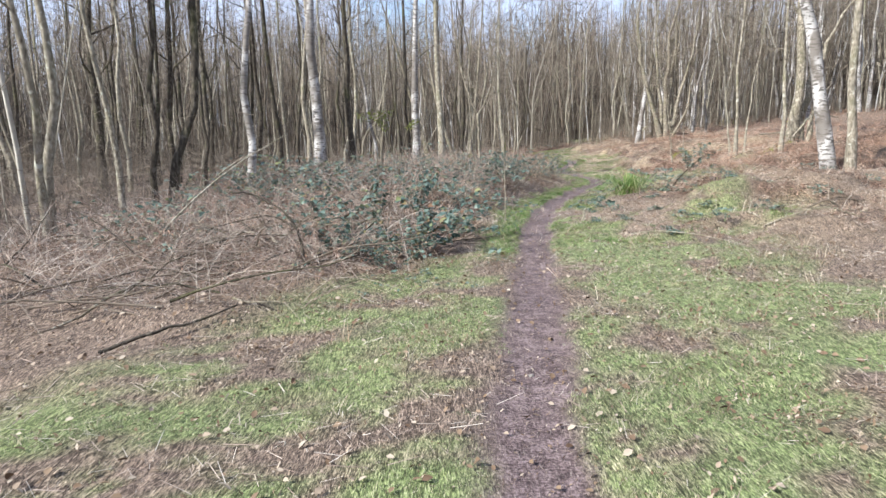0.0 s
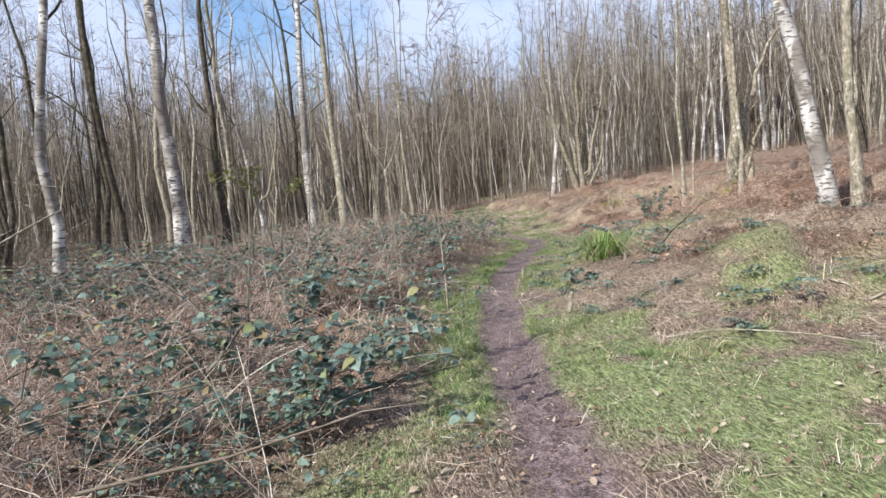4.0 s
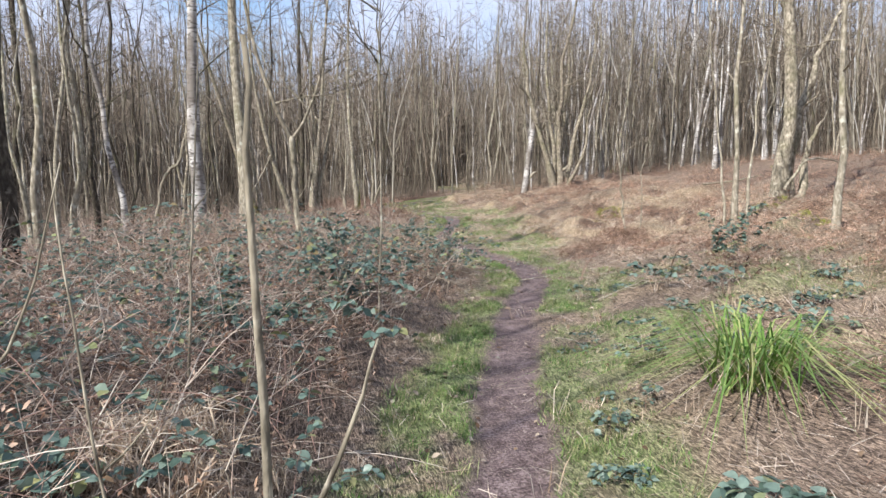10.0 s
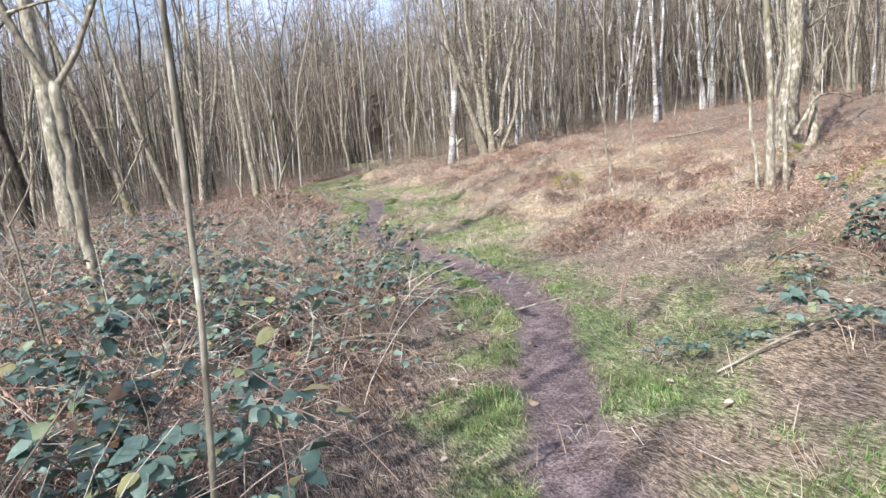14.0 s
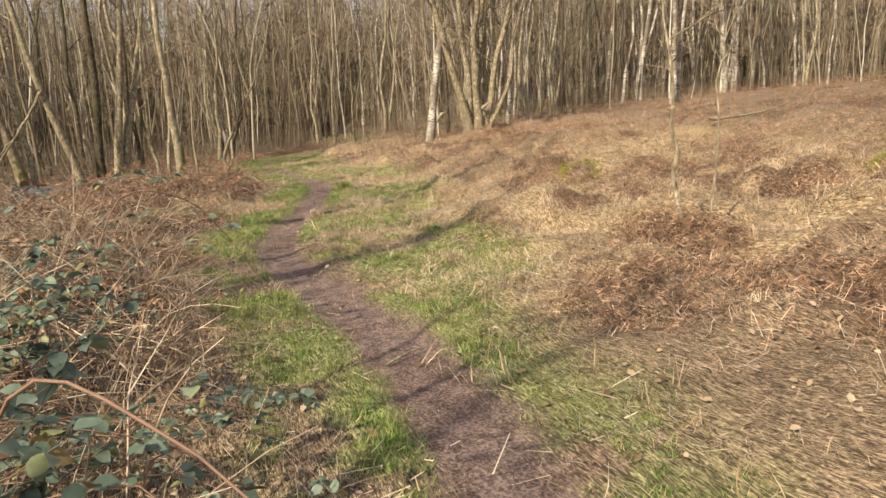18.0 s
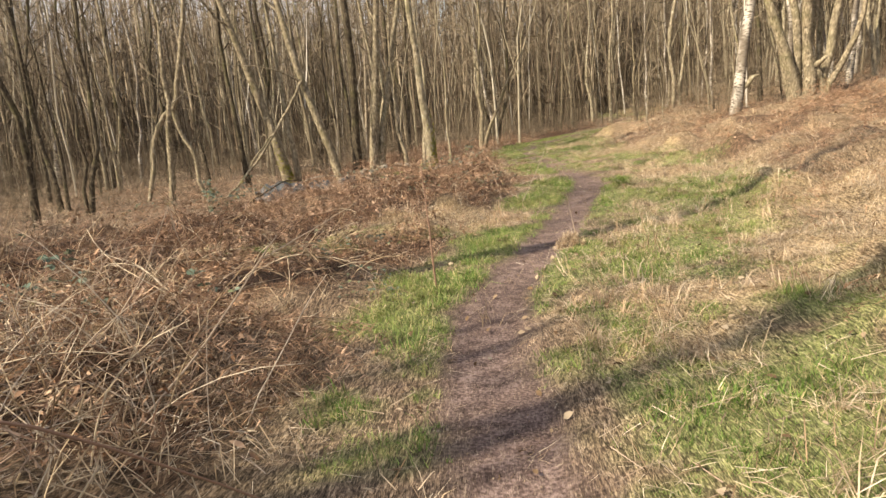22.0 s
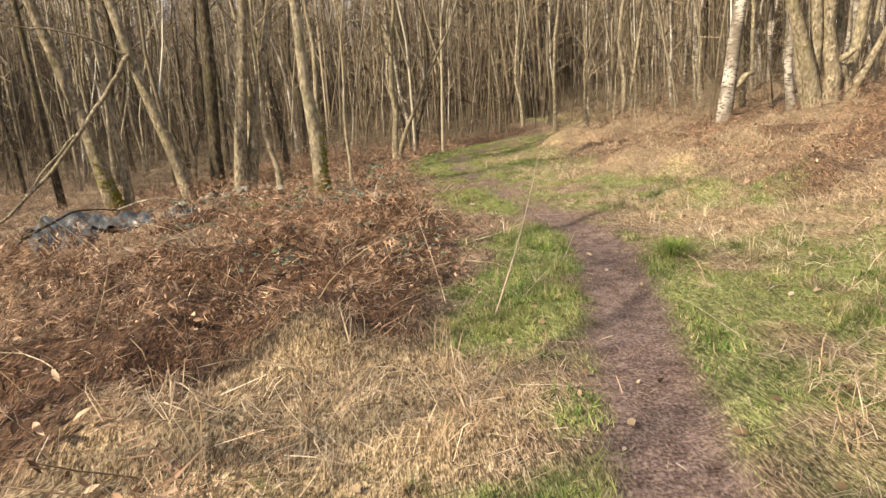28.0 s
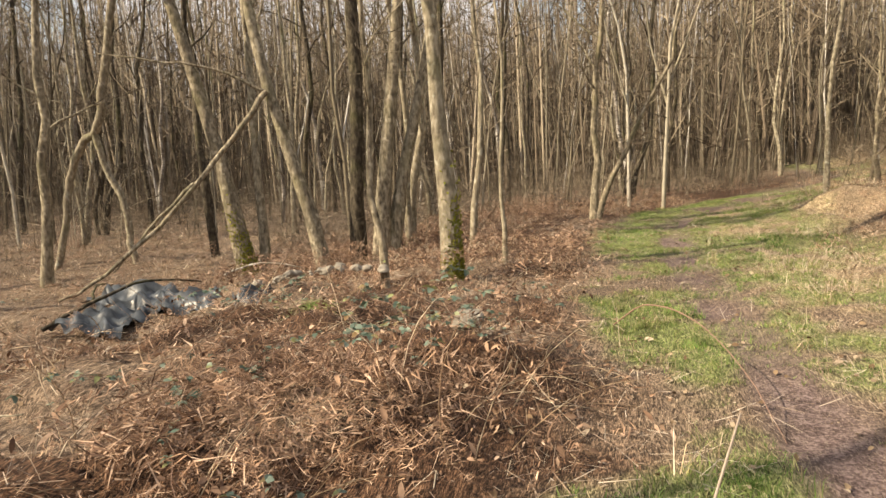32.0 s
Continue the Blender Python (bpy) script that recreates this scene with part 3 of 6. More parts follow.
def add_limbs(twig, r, pts, rad, low, count, reach, up=0.7, twigs=7, sides=5):
    """Limbs along a stem: one mesh builder for each; their twigs all go into one."""
    made = []
    for k in range(count):
        u = low + (1 - low) * (k + r.uniform(0, 1)) / count
        p, d = point_on(pts, min(u, 0.98))
        a = r.uniform(0, 6.28)
        out = (Vector((math.cos(a), math.sin(a), 0)) + Vector((0, 0, up * r.uniform(0.4, 1.7)))).normalized()
        L = reach * r.uniform(0.5, 1.35) * (1.15 - u * 0.6)
        r0 = max(rad * (1 - u) * 0.45, 0.010)
        c = [p]
        dd = out.copy()
        for s in range(5):
            dd = (dd + Vector((r.normal(0, 0.26), r.normal(0, 0.26), 0.12 + r.normal(0, 0.16)))).normalized()
            c.append(c[-1] + dd * L / 5)
        limb = Grow()
        limb.tube(c, [r0, r0 * 0.85, r0 * 0.7, r0 * 0.5, r0 * 0.32, r0 * 0.12], sides, cap=False)
        made.append(limb)
        for s in range(twigs):
            q, e = point_on(c, r.uniform(0.2, 1.0))
            w = (e + Vector((r.normal(0, 0.8), r.normal(0, 0.8), r.normal(0.15, 0.5)))).normalized()
            l = L * r.uniform(0.2, 0.6)
            m1 = q + w * l * 0.5 + Vector((r.normal(0, 0.08), r.normal(0, 0.08), r.normal(0, 0.05))) * l
            twig.tube([q, m1, q + w * l + Vector((0, 0, r.normal(0, 0.15))) * l], [max(r0 * 0.32, 0.006), 0.005, 0.002], 3, cap=False)
            for _ in range(3):
                g = (w + Vector((r.normal(0, 0.7), r.normal(0, 0.7), r.normal(0.1, 0.4)))).normalized()
                s0 = m1.lerp(q, r.uniform(-0.6, 0.6))
                twig.tube([s0, s0 + g * l * r.uniform(0.3, 0.8)], [0.0045, 0.0015], 3, cap=False)
    return made


def tree(x, y, height, radius, bark, label, lean=(0, 0), wobble=0.1, bow=(0, 0), limbs=12, low=0.35, reach=1.8, seed=0, stems=(), stop=0.12, flare=1.35,
         moss=0.0, group="", up=0.8, twigs=8, z=None):
    r = np.random.RandomState(seed)
    root = new("tree")
    root.location = (x, y, float(land(x, y)) if z is None else z)
    tagged(root, label, "tree", group)
    twig = Grow()
    for k, (h, rd, ln, bw, off) in enumerate([(height, radius, lean, bow, (0, 0))] + list(stems)):
        pts = [p + Vector((off[0], off[1], 0)) for p in stem_points(r, h, ln, wobble, 13, bw)]
        n = len(pts)
        rr = [rd * (flare if j == 0 else (flare ** 0.3 if j == 1 else 1)) * (1 - (1 - stop) * (j / (n - 1)) ** 1.1) * r.uniform(0.9, 1.1) for j in range(n)]
        g = Grow()
        pts[0] = pts[0] - Vector((0, 0, 0.15))
        g.tube(pts, rr, 10 if rd > 0.07 else 7)
        bole = part("trunk", g.mesh("trunk", bark), root)
        if limbs:
            for g in add_limbs(twig, r, pts, rd, low, max(int(limbs * h / height), 2), reach * h / height, up, twigs):
                part("limb", g.mesh("limb", BARK_DARK if bark in (BARK_DARK, BIRCH) else BARK_GREY), bole)
    if twig.v:
        tagged(part("crown", twig.mesh("crown", TWIG), root, "fine bare twigs"), kind="stuff")
    if moss:
        g = Grow()
        rr = np.random.RandomState(seed + 5)
        for _ in range(900):
            a, h = rr.normal(-0.8, 1.5), abs(rr.normal(0, moss * 0.5))
            c = Vector((math.cos(a), math.sin(a), 0))
            p = c * radius * (1.16 if h < 0.3 else 1.03) + Vector((lean[0] * h, lean[1] * h, h))
            g.leaf(p, c * 0.5 + Vector((rr.normal(0, 0.5), rr.normal(0, 0.5), 0.6)), c, 0.05, 0.042)
        tagged(part("moss", g.mesh("moss", MOSS, False), root, "green moss round the foot"), kind="stuff")
    return root


WHITE = "white-barked birch with dark patches standing in brown undergrowth"
GREYT = "slender leafless tree with grey-green bark in bracken"
tree(-4.1, 21.7, 16, 0.19, BIRCH, WHITE, (0.0, 0.0), 0.12, limbs=9, low=0.45, seed=1)
tree(-3.2, 22.4, 11, 0.11, BARK_DARK, "dark-barked leafless tree close behind a birch", (0.05, 0.03), 0.2, limbs=8, low=0.3, seed=2)
tree(-1.3, 27.8, 15, 0.15, BIRCH, WHITE, (0.05, 0.0), 0.15, limbs=14, low=0.45, seed=3)
tree(-0.2, 28.0, 14, 0.14, BARK_PALE, "pale grey leafless tree in brambles beside a birch", (-0.02, 0.0), 0.12, limbs=14, low=0.45, seed=4)
tree(9.7, 16.8, 13, 0.17, BIRCH, "leaning white birch on the bracken slope", (-0.22, 0.05), 0.12, limbs=12, low=0.4, seed=5)
tree(10.0, 16.5, 13, 0.11, BARK_PALE, "straight pale brown tree beside a leaning birch", (-0.02, 0.0), 0.08, limbs=10, low=0.4, seed=6)
tree(14.2, 27.7, 14, 0.20, BARK_GREY, "crooked old tree with a leaning second stem on the slope", (-0.03, 0.0), 0.3, limbs=16, low=0.35, seed=7,
     stems=[(6.5, 0.17, (0.32, 0.05), (-0.3, 0), (0.18, 0.0)), (2.8, 0.14, (0.45, -0.1), (0.1, 0), (0.3, -0.1))], flare=1.7, moss=0.6)
tree(10.54, 24.5, 9.5, 0.065, BARK_PALE, "slim smooth greenish pole tree rising from dead bracken", (0.0, 0.0), 0.06, limbs=16, low=0.3, reach=1.6, seed=8, up=0.25)
tree(10.38, 24.6, 6, 0.03, BARK_PALE, "thin sapling beside a slim pole tree", (-0.06, 0), 0.12, limbs=8, low=0.3, reach=0.9, seed=9)
tree(10.84, 24.5, 6.5, 0.035, BARK_PALE, "thin sapling beside a slim pole tree", (0.07, 0), 0.15, limbs=8, low=0.3, reach=0.9, seed=10)
tree(11.0, 22.1, 9, 0.075, BARK_PALE, "slim smooth pole tree on the slope", (0.01, 0.0), 0.08, limbs=12, low=0.3, seed=11, up=0.3)
tree(14.4, 45.3, 11, 0.17, BARK_GREY, "many-stemmed old tree fanning out from a thick bole", (-0.13, 0.0), 0.35, (-0.55, 0), limbs=9, low=0.3, reach=2.6, seed=12, flare=1.4,
     stems=[(11, 0.14, (-0.05, 0.05), (-0.25, 0.2), (0.08, 0.08)), (12, 0.17, (0.01, -0.04), (0.1, -0.2), (0.17, -0.05)), (11, 0.15, (0.08, 0.03), (0.15, 0), (0.27, 0.08)),
            (10, 0.14, (0.14, 0.0), (0.5, 0), (0.36, 0.0)), (9, 0.11, (-0.20, 0.1), (-0.5, 0), (-0.02, 0.12)), (8, 0.10, (0.24, -0.08), (0.3, 0), (0.42, -0.1)), (10, 0.09, (0.04, 0.1), (0.35, 0.2), (0.3, 0.2)), (1.5, 0.34, (0.04, 0), (0, 0), (0.2, 0.05))])
tree(3.6, 43.3, 13, 0.115, BARK_PALE, "pale tree with a moss-green foot beside the path", (-0.01, 0.0), 0.15, (-0.08, 0), limbs=12, low=0.4, seed=14, moss=0.95)
tree(-1.2, 46.0, 13, 0.155, BARK_GREY, "leaning grey tree with a moss-green foot", (-0.27, 0.0), 0.12, (0.12, 0), limbs=12, low=0.4, seed=15, moss=0.95,
     stems=[(11, 0.10, (-0.10, 0.1), (0, 0), (0.15, 0.35))])
tree(0.5, 45.9, 13, 0.13, BARK_GREY, "leaning grey tree curving up from a clump", (-0.11, 0.0), 0.1, (-0.75, 0), limbs=12, low=0.35, seed=16)
tree(0.95, 46.3, 14, 0.14, BARK_DARK, "dark upright trunk in a clump of stems", (0.0, 0.0), 0.08, limbs=12, low=0.4, seed=17)
tree(1.5, 46.0, 13, 0.135, BARK_GREY, "pale forking tree at the edge of a clump", (0.07, 0.0), 0.1, (0.12, 0), limbs=12, low=0.35, seed=18,
     stems=[(10, 0.12, (0.16, 0.1), (0.25, 0), (0.1, 0.1))])
tree(4.05, 44.6, 6, 0.035, BARK_PALE, "thin pale sapling beside a pale tree", (0.0, 0), 0.08, limbs=6, low=0.4, reach=0.9, seed=19)
tree(3.0, 42.4, 7, 0.05, BARK_GREY, "thin brown sapling with spreading twigs", (-0.03, 0), 0.15, limbs=10, low=0.3, reach=1.3, seed=20)
tree(5.0, 50.5, 8, 0.09, BARK_GREY, "leaning forked tree with a pale low limb", (0.12, 0), 0.3, (-0.3, 0), limbs=10, low=0.3, reach=1.8, seed=21,
     stems=[(6, 0.07, (0.35, 0), (0.2, 0), (0.0, 0.0))])
tree(8.9, 26.4, 3.2, 0.035, BARK_GREY, "bare sapling rising from a heap of dead bracken", (-0.05, 0), 0.1, limbs=5, low=0.5, reach=0.8, seed=22)
tree(9.25, 26.4, 3.4, 0.016, BARK_PALE, "thin pale sapling leaning over dead bracken", (0.08, 0), 0.1, limbs=4, low=0.5, reach=0.6, seed=23)
tree(1.9, 18.0, 6.5, 0.011, BARK_PALE, "slim pale sapling growing out of brambles", (0.04, 0), 0.05, limbs=10, low=0.35, reach=1.3, seed=24)
tree(3.1, 46.5, 9, 0.06, BARK_PALE, "slim pale birch sapling by the path", (0.05, 0), 0.2, limbs=10, low=0.4, reach=1.3, seed=26)
tree(-12.5, 24, 13, 0.15, BARK_DARK, "dark-barked leafless tree at the wood's edge", (0.02, 0), 0.3, limbs=16, low=0.25, reach=2.4, seed=27)
tree(-10.5, 25.5, 13, 0.12, BARK_DARK, "dark-barked leafless tree at the wood's edge", (0.04, 0), 0.3, limbs=14, low=0.3, reach=2.2, seed=28)
tree(24.5, 60.8, 15, 0.20, BIRCH, "tall white birch on the rise", (0.04, 0), 0.15, limbs=10, low=0.45, seed=29)
tree(22.2, 53.3, 13, 0.14, BIRCH, "birch leaning from a mossy mound on the rise", (0.12, 0), 0.2, (-0.2, 0), limbs=10, low=0.4, seed=30)
tree(23.4, 44.6, 13, 0.13, BIRCH, "white birch on the rise", (0.0, 0), 0.2, limbs=9, low=0.4, seed=31, stems=[(12, 0.10, (0.05, 0), (0, 0), (0.4, 0.3))])
tree(28.6, 47.2, 13, 0.13, BIRCH, "white birch on the rise", (-0.12, 0), 0.2, limbs=9, low=0.4, seed=32, stems=[(12, 0.13, (0.02, 0), (0, 0), (0.7, 0.2))])
tree(10.6, 47.6, 3.4, 0.02, BARK_PALE, "thin pale sapling in dead bracken", (0.03, 0), 0.1, limbs=7, low=0.25, reach=0.9, seed=35)
tree(11.0, 47.2, 2.8, 0.015, BARK_PALE, "thin pale sapling in dead bracken", (-0.05, 0), 0.1, limbs=6, low=0.25, reach=0.8, seed=36)
tree(11.3, 52.6, 6, 0.06, BARK_GREY, "small bushy leafless tree beside the far path", (0.0, 0), 0.2, limbs=16, low=0.15, reach=1.7, seed=33)
tree(-4.6, 44.5, 9, 0.10, BARK_GREY, "bent leafless tree arching over at the wood's edge", (0.04, 0), 0.3, (0.5, 0), limbs=10, low=0.3, reach=2.0, seed=34)

# broken birch bole with a stub
def broken_birch(x, y):
    root = new("tree_stump")
    root.location = (x, y, float(land(x, y)))
    tagged(root, "broken leaning birch bole with a pointed top and mossy foot", "stump")
    g = Grow()
    g.tube([(0, 0, -0.3), (0.03, 0, 0.2), (0.15, 0, 1.2), (0.32, 0, 2.6), (0.52, 0, 3.7), (0.72, 0, 4.5), (0.80, 0, 4.8)], [0.24, 0.19, 0.165, 0.155, 0.145, 0.09, 0.02], 10)
    part("trunk", g.mesh("trunk", BIRCH), root)
    g = Grow()
    g.tube([(0.12, 0, 0.65), (0.35, -0.05, 0.85), (0.48, -0.1, 1.05), (0.72, -0.1, 1.12)], [0.09, 0.085, 0.08, 0.03], 7)
    part("branch_stub", g.mesh("branch_stub", BARK_PALE), root, "pale broken side stub")


broken_birch(13.4, 47.6)


def forked_tree(x, y, pts_list, label, bark, twigs=9, seed=0):
    """A bole that parts into limbs; each stem is a row of (dx, dy, height, radius)."""
    root = new("tree")
    root.location = (x, y, float(land(x, y)))
    tagged(root, label, "tree")
    r = np.random.RandomState(seed)
    twig = Grow()
    bole = None
    for k, row in enumerate(pts_list):
        q = [Vector(p[:3]) for p in row]
        pts, rad = [], []
        for j in range(len(q) - 1):
            a, b, c, d = q[max(j - 1, 0)], q[j], q[j + 1], q[min(j + 2, len(q) - 1)]
            for m in range(4):
                u = m / 4
                pts.append(0.5 * ((2 * b) + (c - a) * u + (2 * a - 5 * b + 4 * c - d) * u * u + (3 * b - a - 3 * c + d) * u ** 3) + Vector((r.normal(0, 0.12), r.normal(0, 0.12), 0)) * row[j][3])
                rad.append((row[j][3] * (1 - u) + row[j + 1][3] * u) * r.uniform(0.92, 1.08))
        pts.append(q[-1])
        rad.append(row[-1][3])
        g = Grow()
        g.tube(pts, rad, 9 if rad[0] > 0.05 else 6)
        me = g.mesh("trunk" if k == 0 else "limb", bark)
        if k == 0:
            bole = part("trunk", me, root)
        else:
            part("limb", me, bole)
        if k or len(pts_list) == 1:
            for g in add_limbs(twig, r, pts, rad[0], 0.25, twigs, 0.28 * (q[-1] - q[0]).length, 0.6, 9):
                part("limb", g.mesh("limb", BARK_GREY), bole)
    if twig.v:
        tagged(part("crown", twig.mesh("crown", TWIG), root, "fine bare twigs"), kind="stuff")


forked_tree(1.05, 21.6, [[(0.05, 0, -0.2, 0.052), (0.03, 0, 0.6, 0.043), (0, 0, 1.4, 0.04), (-0.02, 0, 1.95, 0.044)],
                         [(-0.02, 0, 1.9, 0.038), (-0.25, 0, 2.4, 0.032), (-0.55, 0.1, 3.4, 0.028), (-0.8, 0.2, 5.2, 0.02), (-0.95, 0.2, 7.5, 0.01)],
                         [(-0.02, 0, 1.9, 0.03), (0.22, 0, 2.3, 0.024), (0.45, 0.1, 3.0, 0.02), (0.6, 0.1, 4.4, 0.015), (0.75, 0.2, 6.2, 0.008)]],
            "grey sapling forking low, growing out of brambles", BARK_GREY, 7, 25)
forked_tree(-5.0, 46.5, [[(-1.25, -0.2, -0.2, 0.085), (-0.95, -0.1, 0.9, 0.075), (-0.8, 0, 1.9, 0.08), (-0.35, 0, 2.7, 0.085), (0.05, 0, 2.95, 0.09), (0.35, 0, 4.0, 0.085), (0.9, 0, 6.3, 0.07), (1.1, 0, 9.5, 0.03)],
                         [(0.0, 0, 2.85, 0.075), (0.1, 0.1, 2.1, 0.07), (0.42, 0.2, 1.3, 0.07), (0.4, 0.25, 0.5, 0.075), (0.6, 0.3, -0.2, 0.08)]],
            "pale crooked tree bent over on two leaning feet", BARK_PALE, 5, 61)

# ---- the wood: single trees in the middle distance, then the far stand ----
def standing_room(x, y):
    d = x - way_x(y)
    clear = ((np.abs(d) < 1.3) & (y < 62)) | ((d > -7.5) & (d < 14) & (y < 43)) | ((d > -13) & (d < 13) & (y > 33) & (y < 47.5)) | ((d > -4) & (d < 6) & (y < 52))
    hill_clear = (x > 10) & (x < 34) & (y < 46) & (y > 22) & (x < 10 + (y - 18) * 0.9)
    return ~(clear | hill_clear)


protos = []
for k in range(14):
    birchy = k % 3 == 0
    r = np.random.RandomState(300 + k)
    protos.append(tree(0, -400 - 3 * k, r.uniform(12, 17), r.uniform(0.05, 0.095), BIRCH if birchy else (BARK_GREY, BARK_PALE, BARK_DARK)[k % 3 if k % 3 else 1] if k % 4 else BARK_DARK,
                       "tall thin birch in the wood" if birchy else "tall thin leafless tree in the wood", (r.normal(0, 0.06), r.normal(0, 0.06)), 0.42, limbs=8, low=0.28, reach=2.2,
                       seed=400 + k, group="trees of the wood", twigs=9, stems=[(r.uniform(8, 12), 0.06, (r.normal(0, 0.08), r.normal(0, 0.06)), (0, 0), (0.2, 0.1))] if k % 4 == 1 else ()))
r = np.random.RandomState(11)
spots = []
tries = 0
while len(spots) < 290 and tries < 20000:
    tries += 1
    x, y = r.uniform(-26, 40), r.uniform(4, 66)
    if not standing_room(np.array(x), np.array(y)) or (x < -8 and 12 < y < 46 and r.rand() < 0.5) or any((x - a) ** 2 + (y - b) ** 2 < 1.5 for a, b in spots):
        continue
    spots.append((x, y))
for k, (x, y) in enumerate(spots):
    m = pose(x, y, float(land(x, y)), 0, 0, r.uniform(0, 360)) @ Matrix.Scale(r.uniform(0.8, 1.15), 4)
    if k < len(protos):
        if k % 3 == 0:
            x, y = 18 + 2.3 * k, 52 + (k * 5) % 9
        protos[k].matrix_basis = pose(x, y, float(land(x, y)), 0, 0, 40 * k)
    else:
        pick = [p for q, p in enumerate(protos) if q % 3 or x > 14 or (y < 32 and k % 4 == 0) or y > 56]
        copy_thing(pick[k % len(pick)], m)


# a grove of white birches along the top of the rise
r = np.random.RandomState(57)
for k in range(22):
    x, y = r.uniform(17, 36), r.uniform(49, 63)
    if y < 46 + (x - 17) * 0.2:
        continue
    copy_thing(protos[(0, 3, 6, 9, 12)[k % 5]], pose(x, y, float(land(x, y)), 0, 0, r.uniform(0, 360)) @ Matrix.Scale(r.uniform(0.95, 1.35), 4))


def pole_template(seed, twigs=36):
    r = np.random.RandomState(seed)
    g, tw = Grow(), Grow()
    h, rd = r.uniform(7.0, 18), (r.uniform(0.012, 0.030) if r.rand() < 0.72 else r.uniform(0.038, 0.072))
    tilt = 0.045 if r.rand() < 0.75 else 0.15
    pts = stem_points(r, h, (r.normal(0, tilt), r.normal(0, tilt)), r.uniform(0.12, 0.55), 9)
    g.tube(pts, [rd * (1 - 0.8 * k / 8) for k in range(9)], 4, cap=False)
    for _ in range(r.randint(0, 3)):
        p, d = point_on(pts, r.uniform(0.08, 0.55))
        a, L = r.uniform(0, 6.28), h * r.uniform(0.25, 0.5)
        q = p + Vector((math.cos(a) * 0.30, math.sin(a) * 0.30, 0.9)) * L * 0.45
        g.tube([p, q, q + Vector((math.cos(a) * 0.12 + r.normal(0, 0.1), r.normal(0, 0.15), 1.0)) * L * 0.55], [rd * 0.6, rd * 0.4, rd * 0.12], 3, cap=False)
    for k in range(twigs):
        u = r.uniform(0.05, 1.0) ** 0.8
        p, d = point_on(pts, min(u, 0.99))
        a, L = r.uniform(0, 6.28), r.uniform(0.6, 1.9) * (1.2 - u * 0.5)
        w = Vector((math.cos(a), math.sin(a), r.uniform(0.3, 1.4))).normalized()
        m = p + (w + Vector((0, 0, r.normal(-0.15, 0.2)))) * L * 0.55
        e = m + (w * 0.5 + Vector((r.normal(0, 0.25), r.normal(0, 0.25), r.uniform(0.2, 0.9)))) * L * 0.55
        u = (m - p).cross(Vector((r.normal(), r.normal(), r.normal()))).normalized()
        b = len(tw.v)
        tw.v += [p + u * 0.013, p - u * 0.013, m + u * 0.009, m - u * 0.009, e]
        tw.f += [(b, b + 1, b + 3), (b, b + 3, b + 2), (b + 2, b + 3, b + 4)]
        for _ in range(2):
            q = m.lerp(e, r.uniform(-0.5, 0.8))
            tw.sliver(q, q + (w + Vector((r.normal(0, 0.8), r.normal(0, 0.8), r.normal(0.1, 0.5)))) * L * 0.5, 0.007, r)
    return g.arrays(), tw.arrays()


def far_wood(name, label, n, keep, box, seed, twigs=36):
    tem = [pole_template(seed + k, twigs) for k in range(26)]
    x, y, r = rng_points(n, *box, keep, seed)
    z = land(x, y)
    which, turn, size = r.randint(0, 26, len(x)), r.uniform(0, 6.28, len(x)), r.uniform(0.75, 1.15, len(x))
    none = r.normal(0, 0.05, len(x))
    root = tagged(new(name), label, "woodland", kind="stuff")
    part("pole_stand", fast_mesh("pole_stand", *scatter([a for a, b in tem], x, y, z, turn, none, size, which), POLE), root)
    part("brushwood", fast_mesh("brushwood", *scatter([b for a, b in tem], x, y, z, turn, none, size, which), TWIG), root)


def ahead(x, y):
    dens = step((np.hypot(x - 5, y - 30) - 18) / 10)
    dens = dens * (0.2 + 1.1 * step((fuzz(x, y, 3.6, 3) - 0.3) / 0.35))
    return standing_room(x, y) * dens * np.where(y < 30, 0.8, 1.0) * np.where((x < 8) & (x > -16) & (y > 43) & (y < 66), 0.38, 1.0)


def west(x, y):
    return (x < -5) & (y < 46)


far_wood("far_woodland", "dense stand of thin bare grey-brown poles", 6200, lambda x, y: ahead(x, y) * ~west(x, y), (-55, 65, 8, 105), 900)
far_wood("west_woodland", "open stand of thin bare grey poles", 4900, lambda x, y: ahead(x, y) * west(x, y) * 0.6, (-55, 65, 8, 105), 930, 10)
# added stand, never in view: shades the first stretch and closes the place round
far_wood("unseen_shade_woodland", "unseen stand of thin bare trees added behind the clearing to shade it", 800, lambda x, y: ((y < -4) | (x < -22) | (x > 24)) * 1.0, (-50, 45, -40, 12), 950, 10)


def brush_template(seed):
    """A clump of far stems and twigs, tall and close."""
    r = np.random.RandomState(seed)
    g = Grow()
    for k in range(14):
        p = Vector((r.normal(0, 1.3), r.normal(0, 1.3), -0.2))
        h = r.uniform(6, 15)
        e = p + Vector((r.normal(0, 0.7), r.normal(0, 0.7), h))
        g.spike(p, e, r.uniform(0.05, 0.10))
        for _ in range(14):
            q = p.lerp(e, r.uniform(0.1, 0.95))
            g.sliver(q, q + Vector((r.normal(0, 0.9), r.normal(0, 0.9), r.uniform(0.1, 1.7))), r.uniform(0.015, 0.035), r)
    return g.arrays()


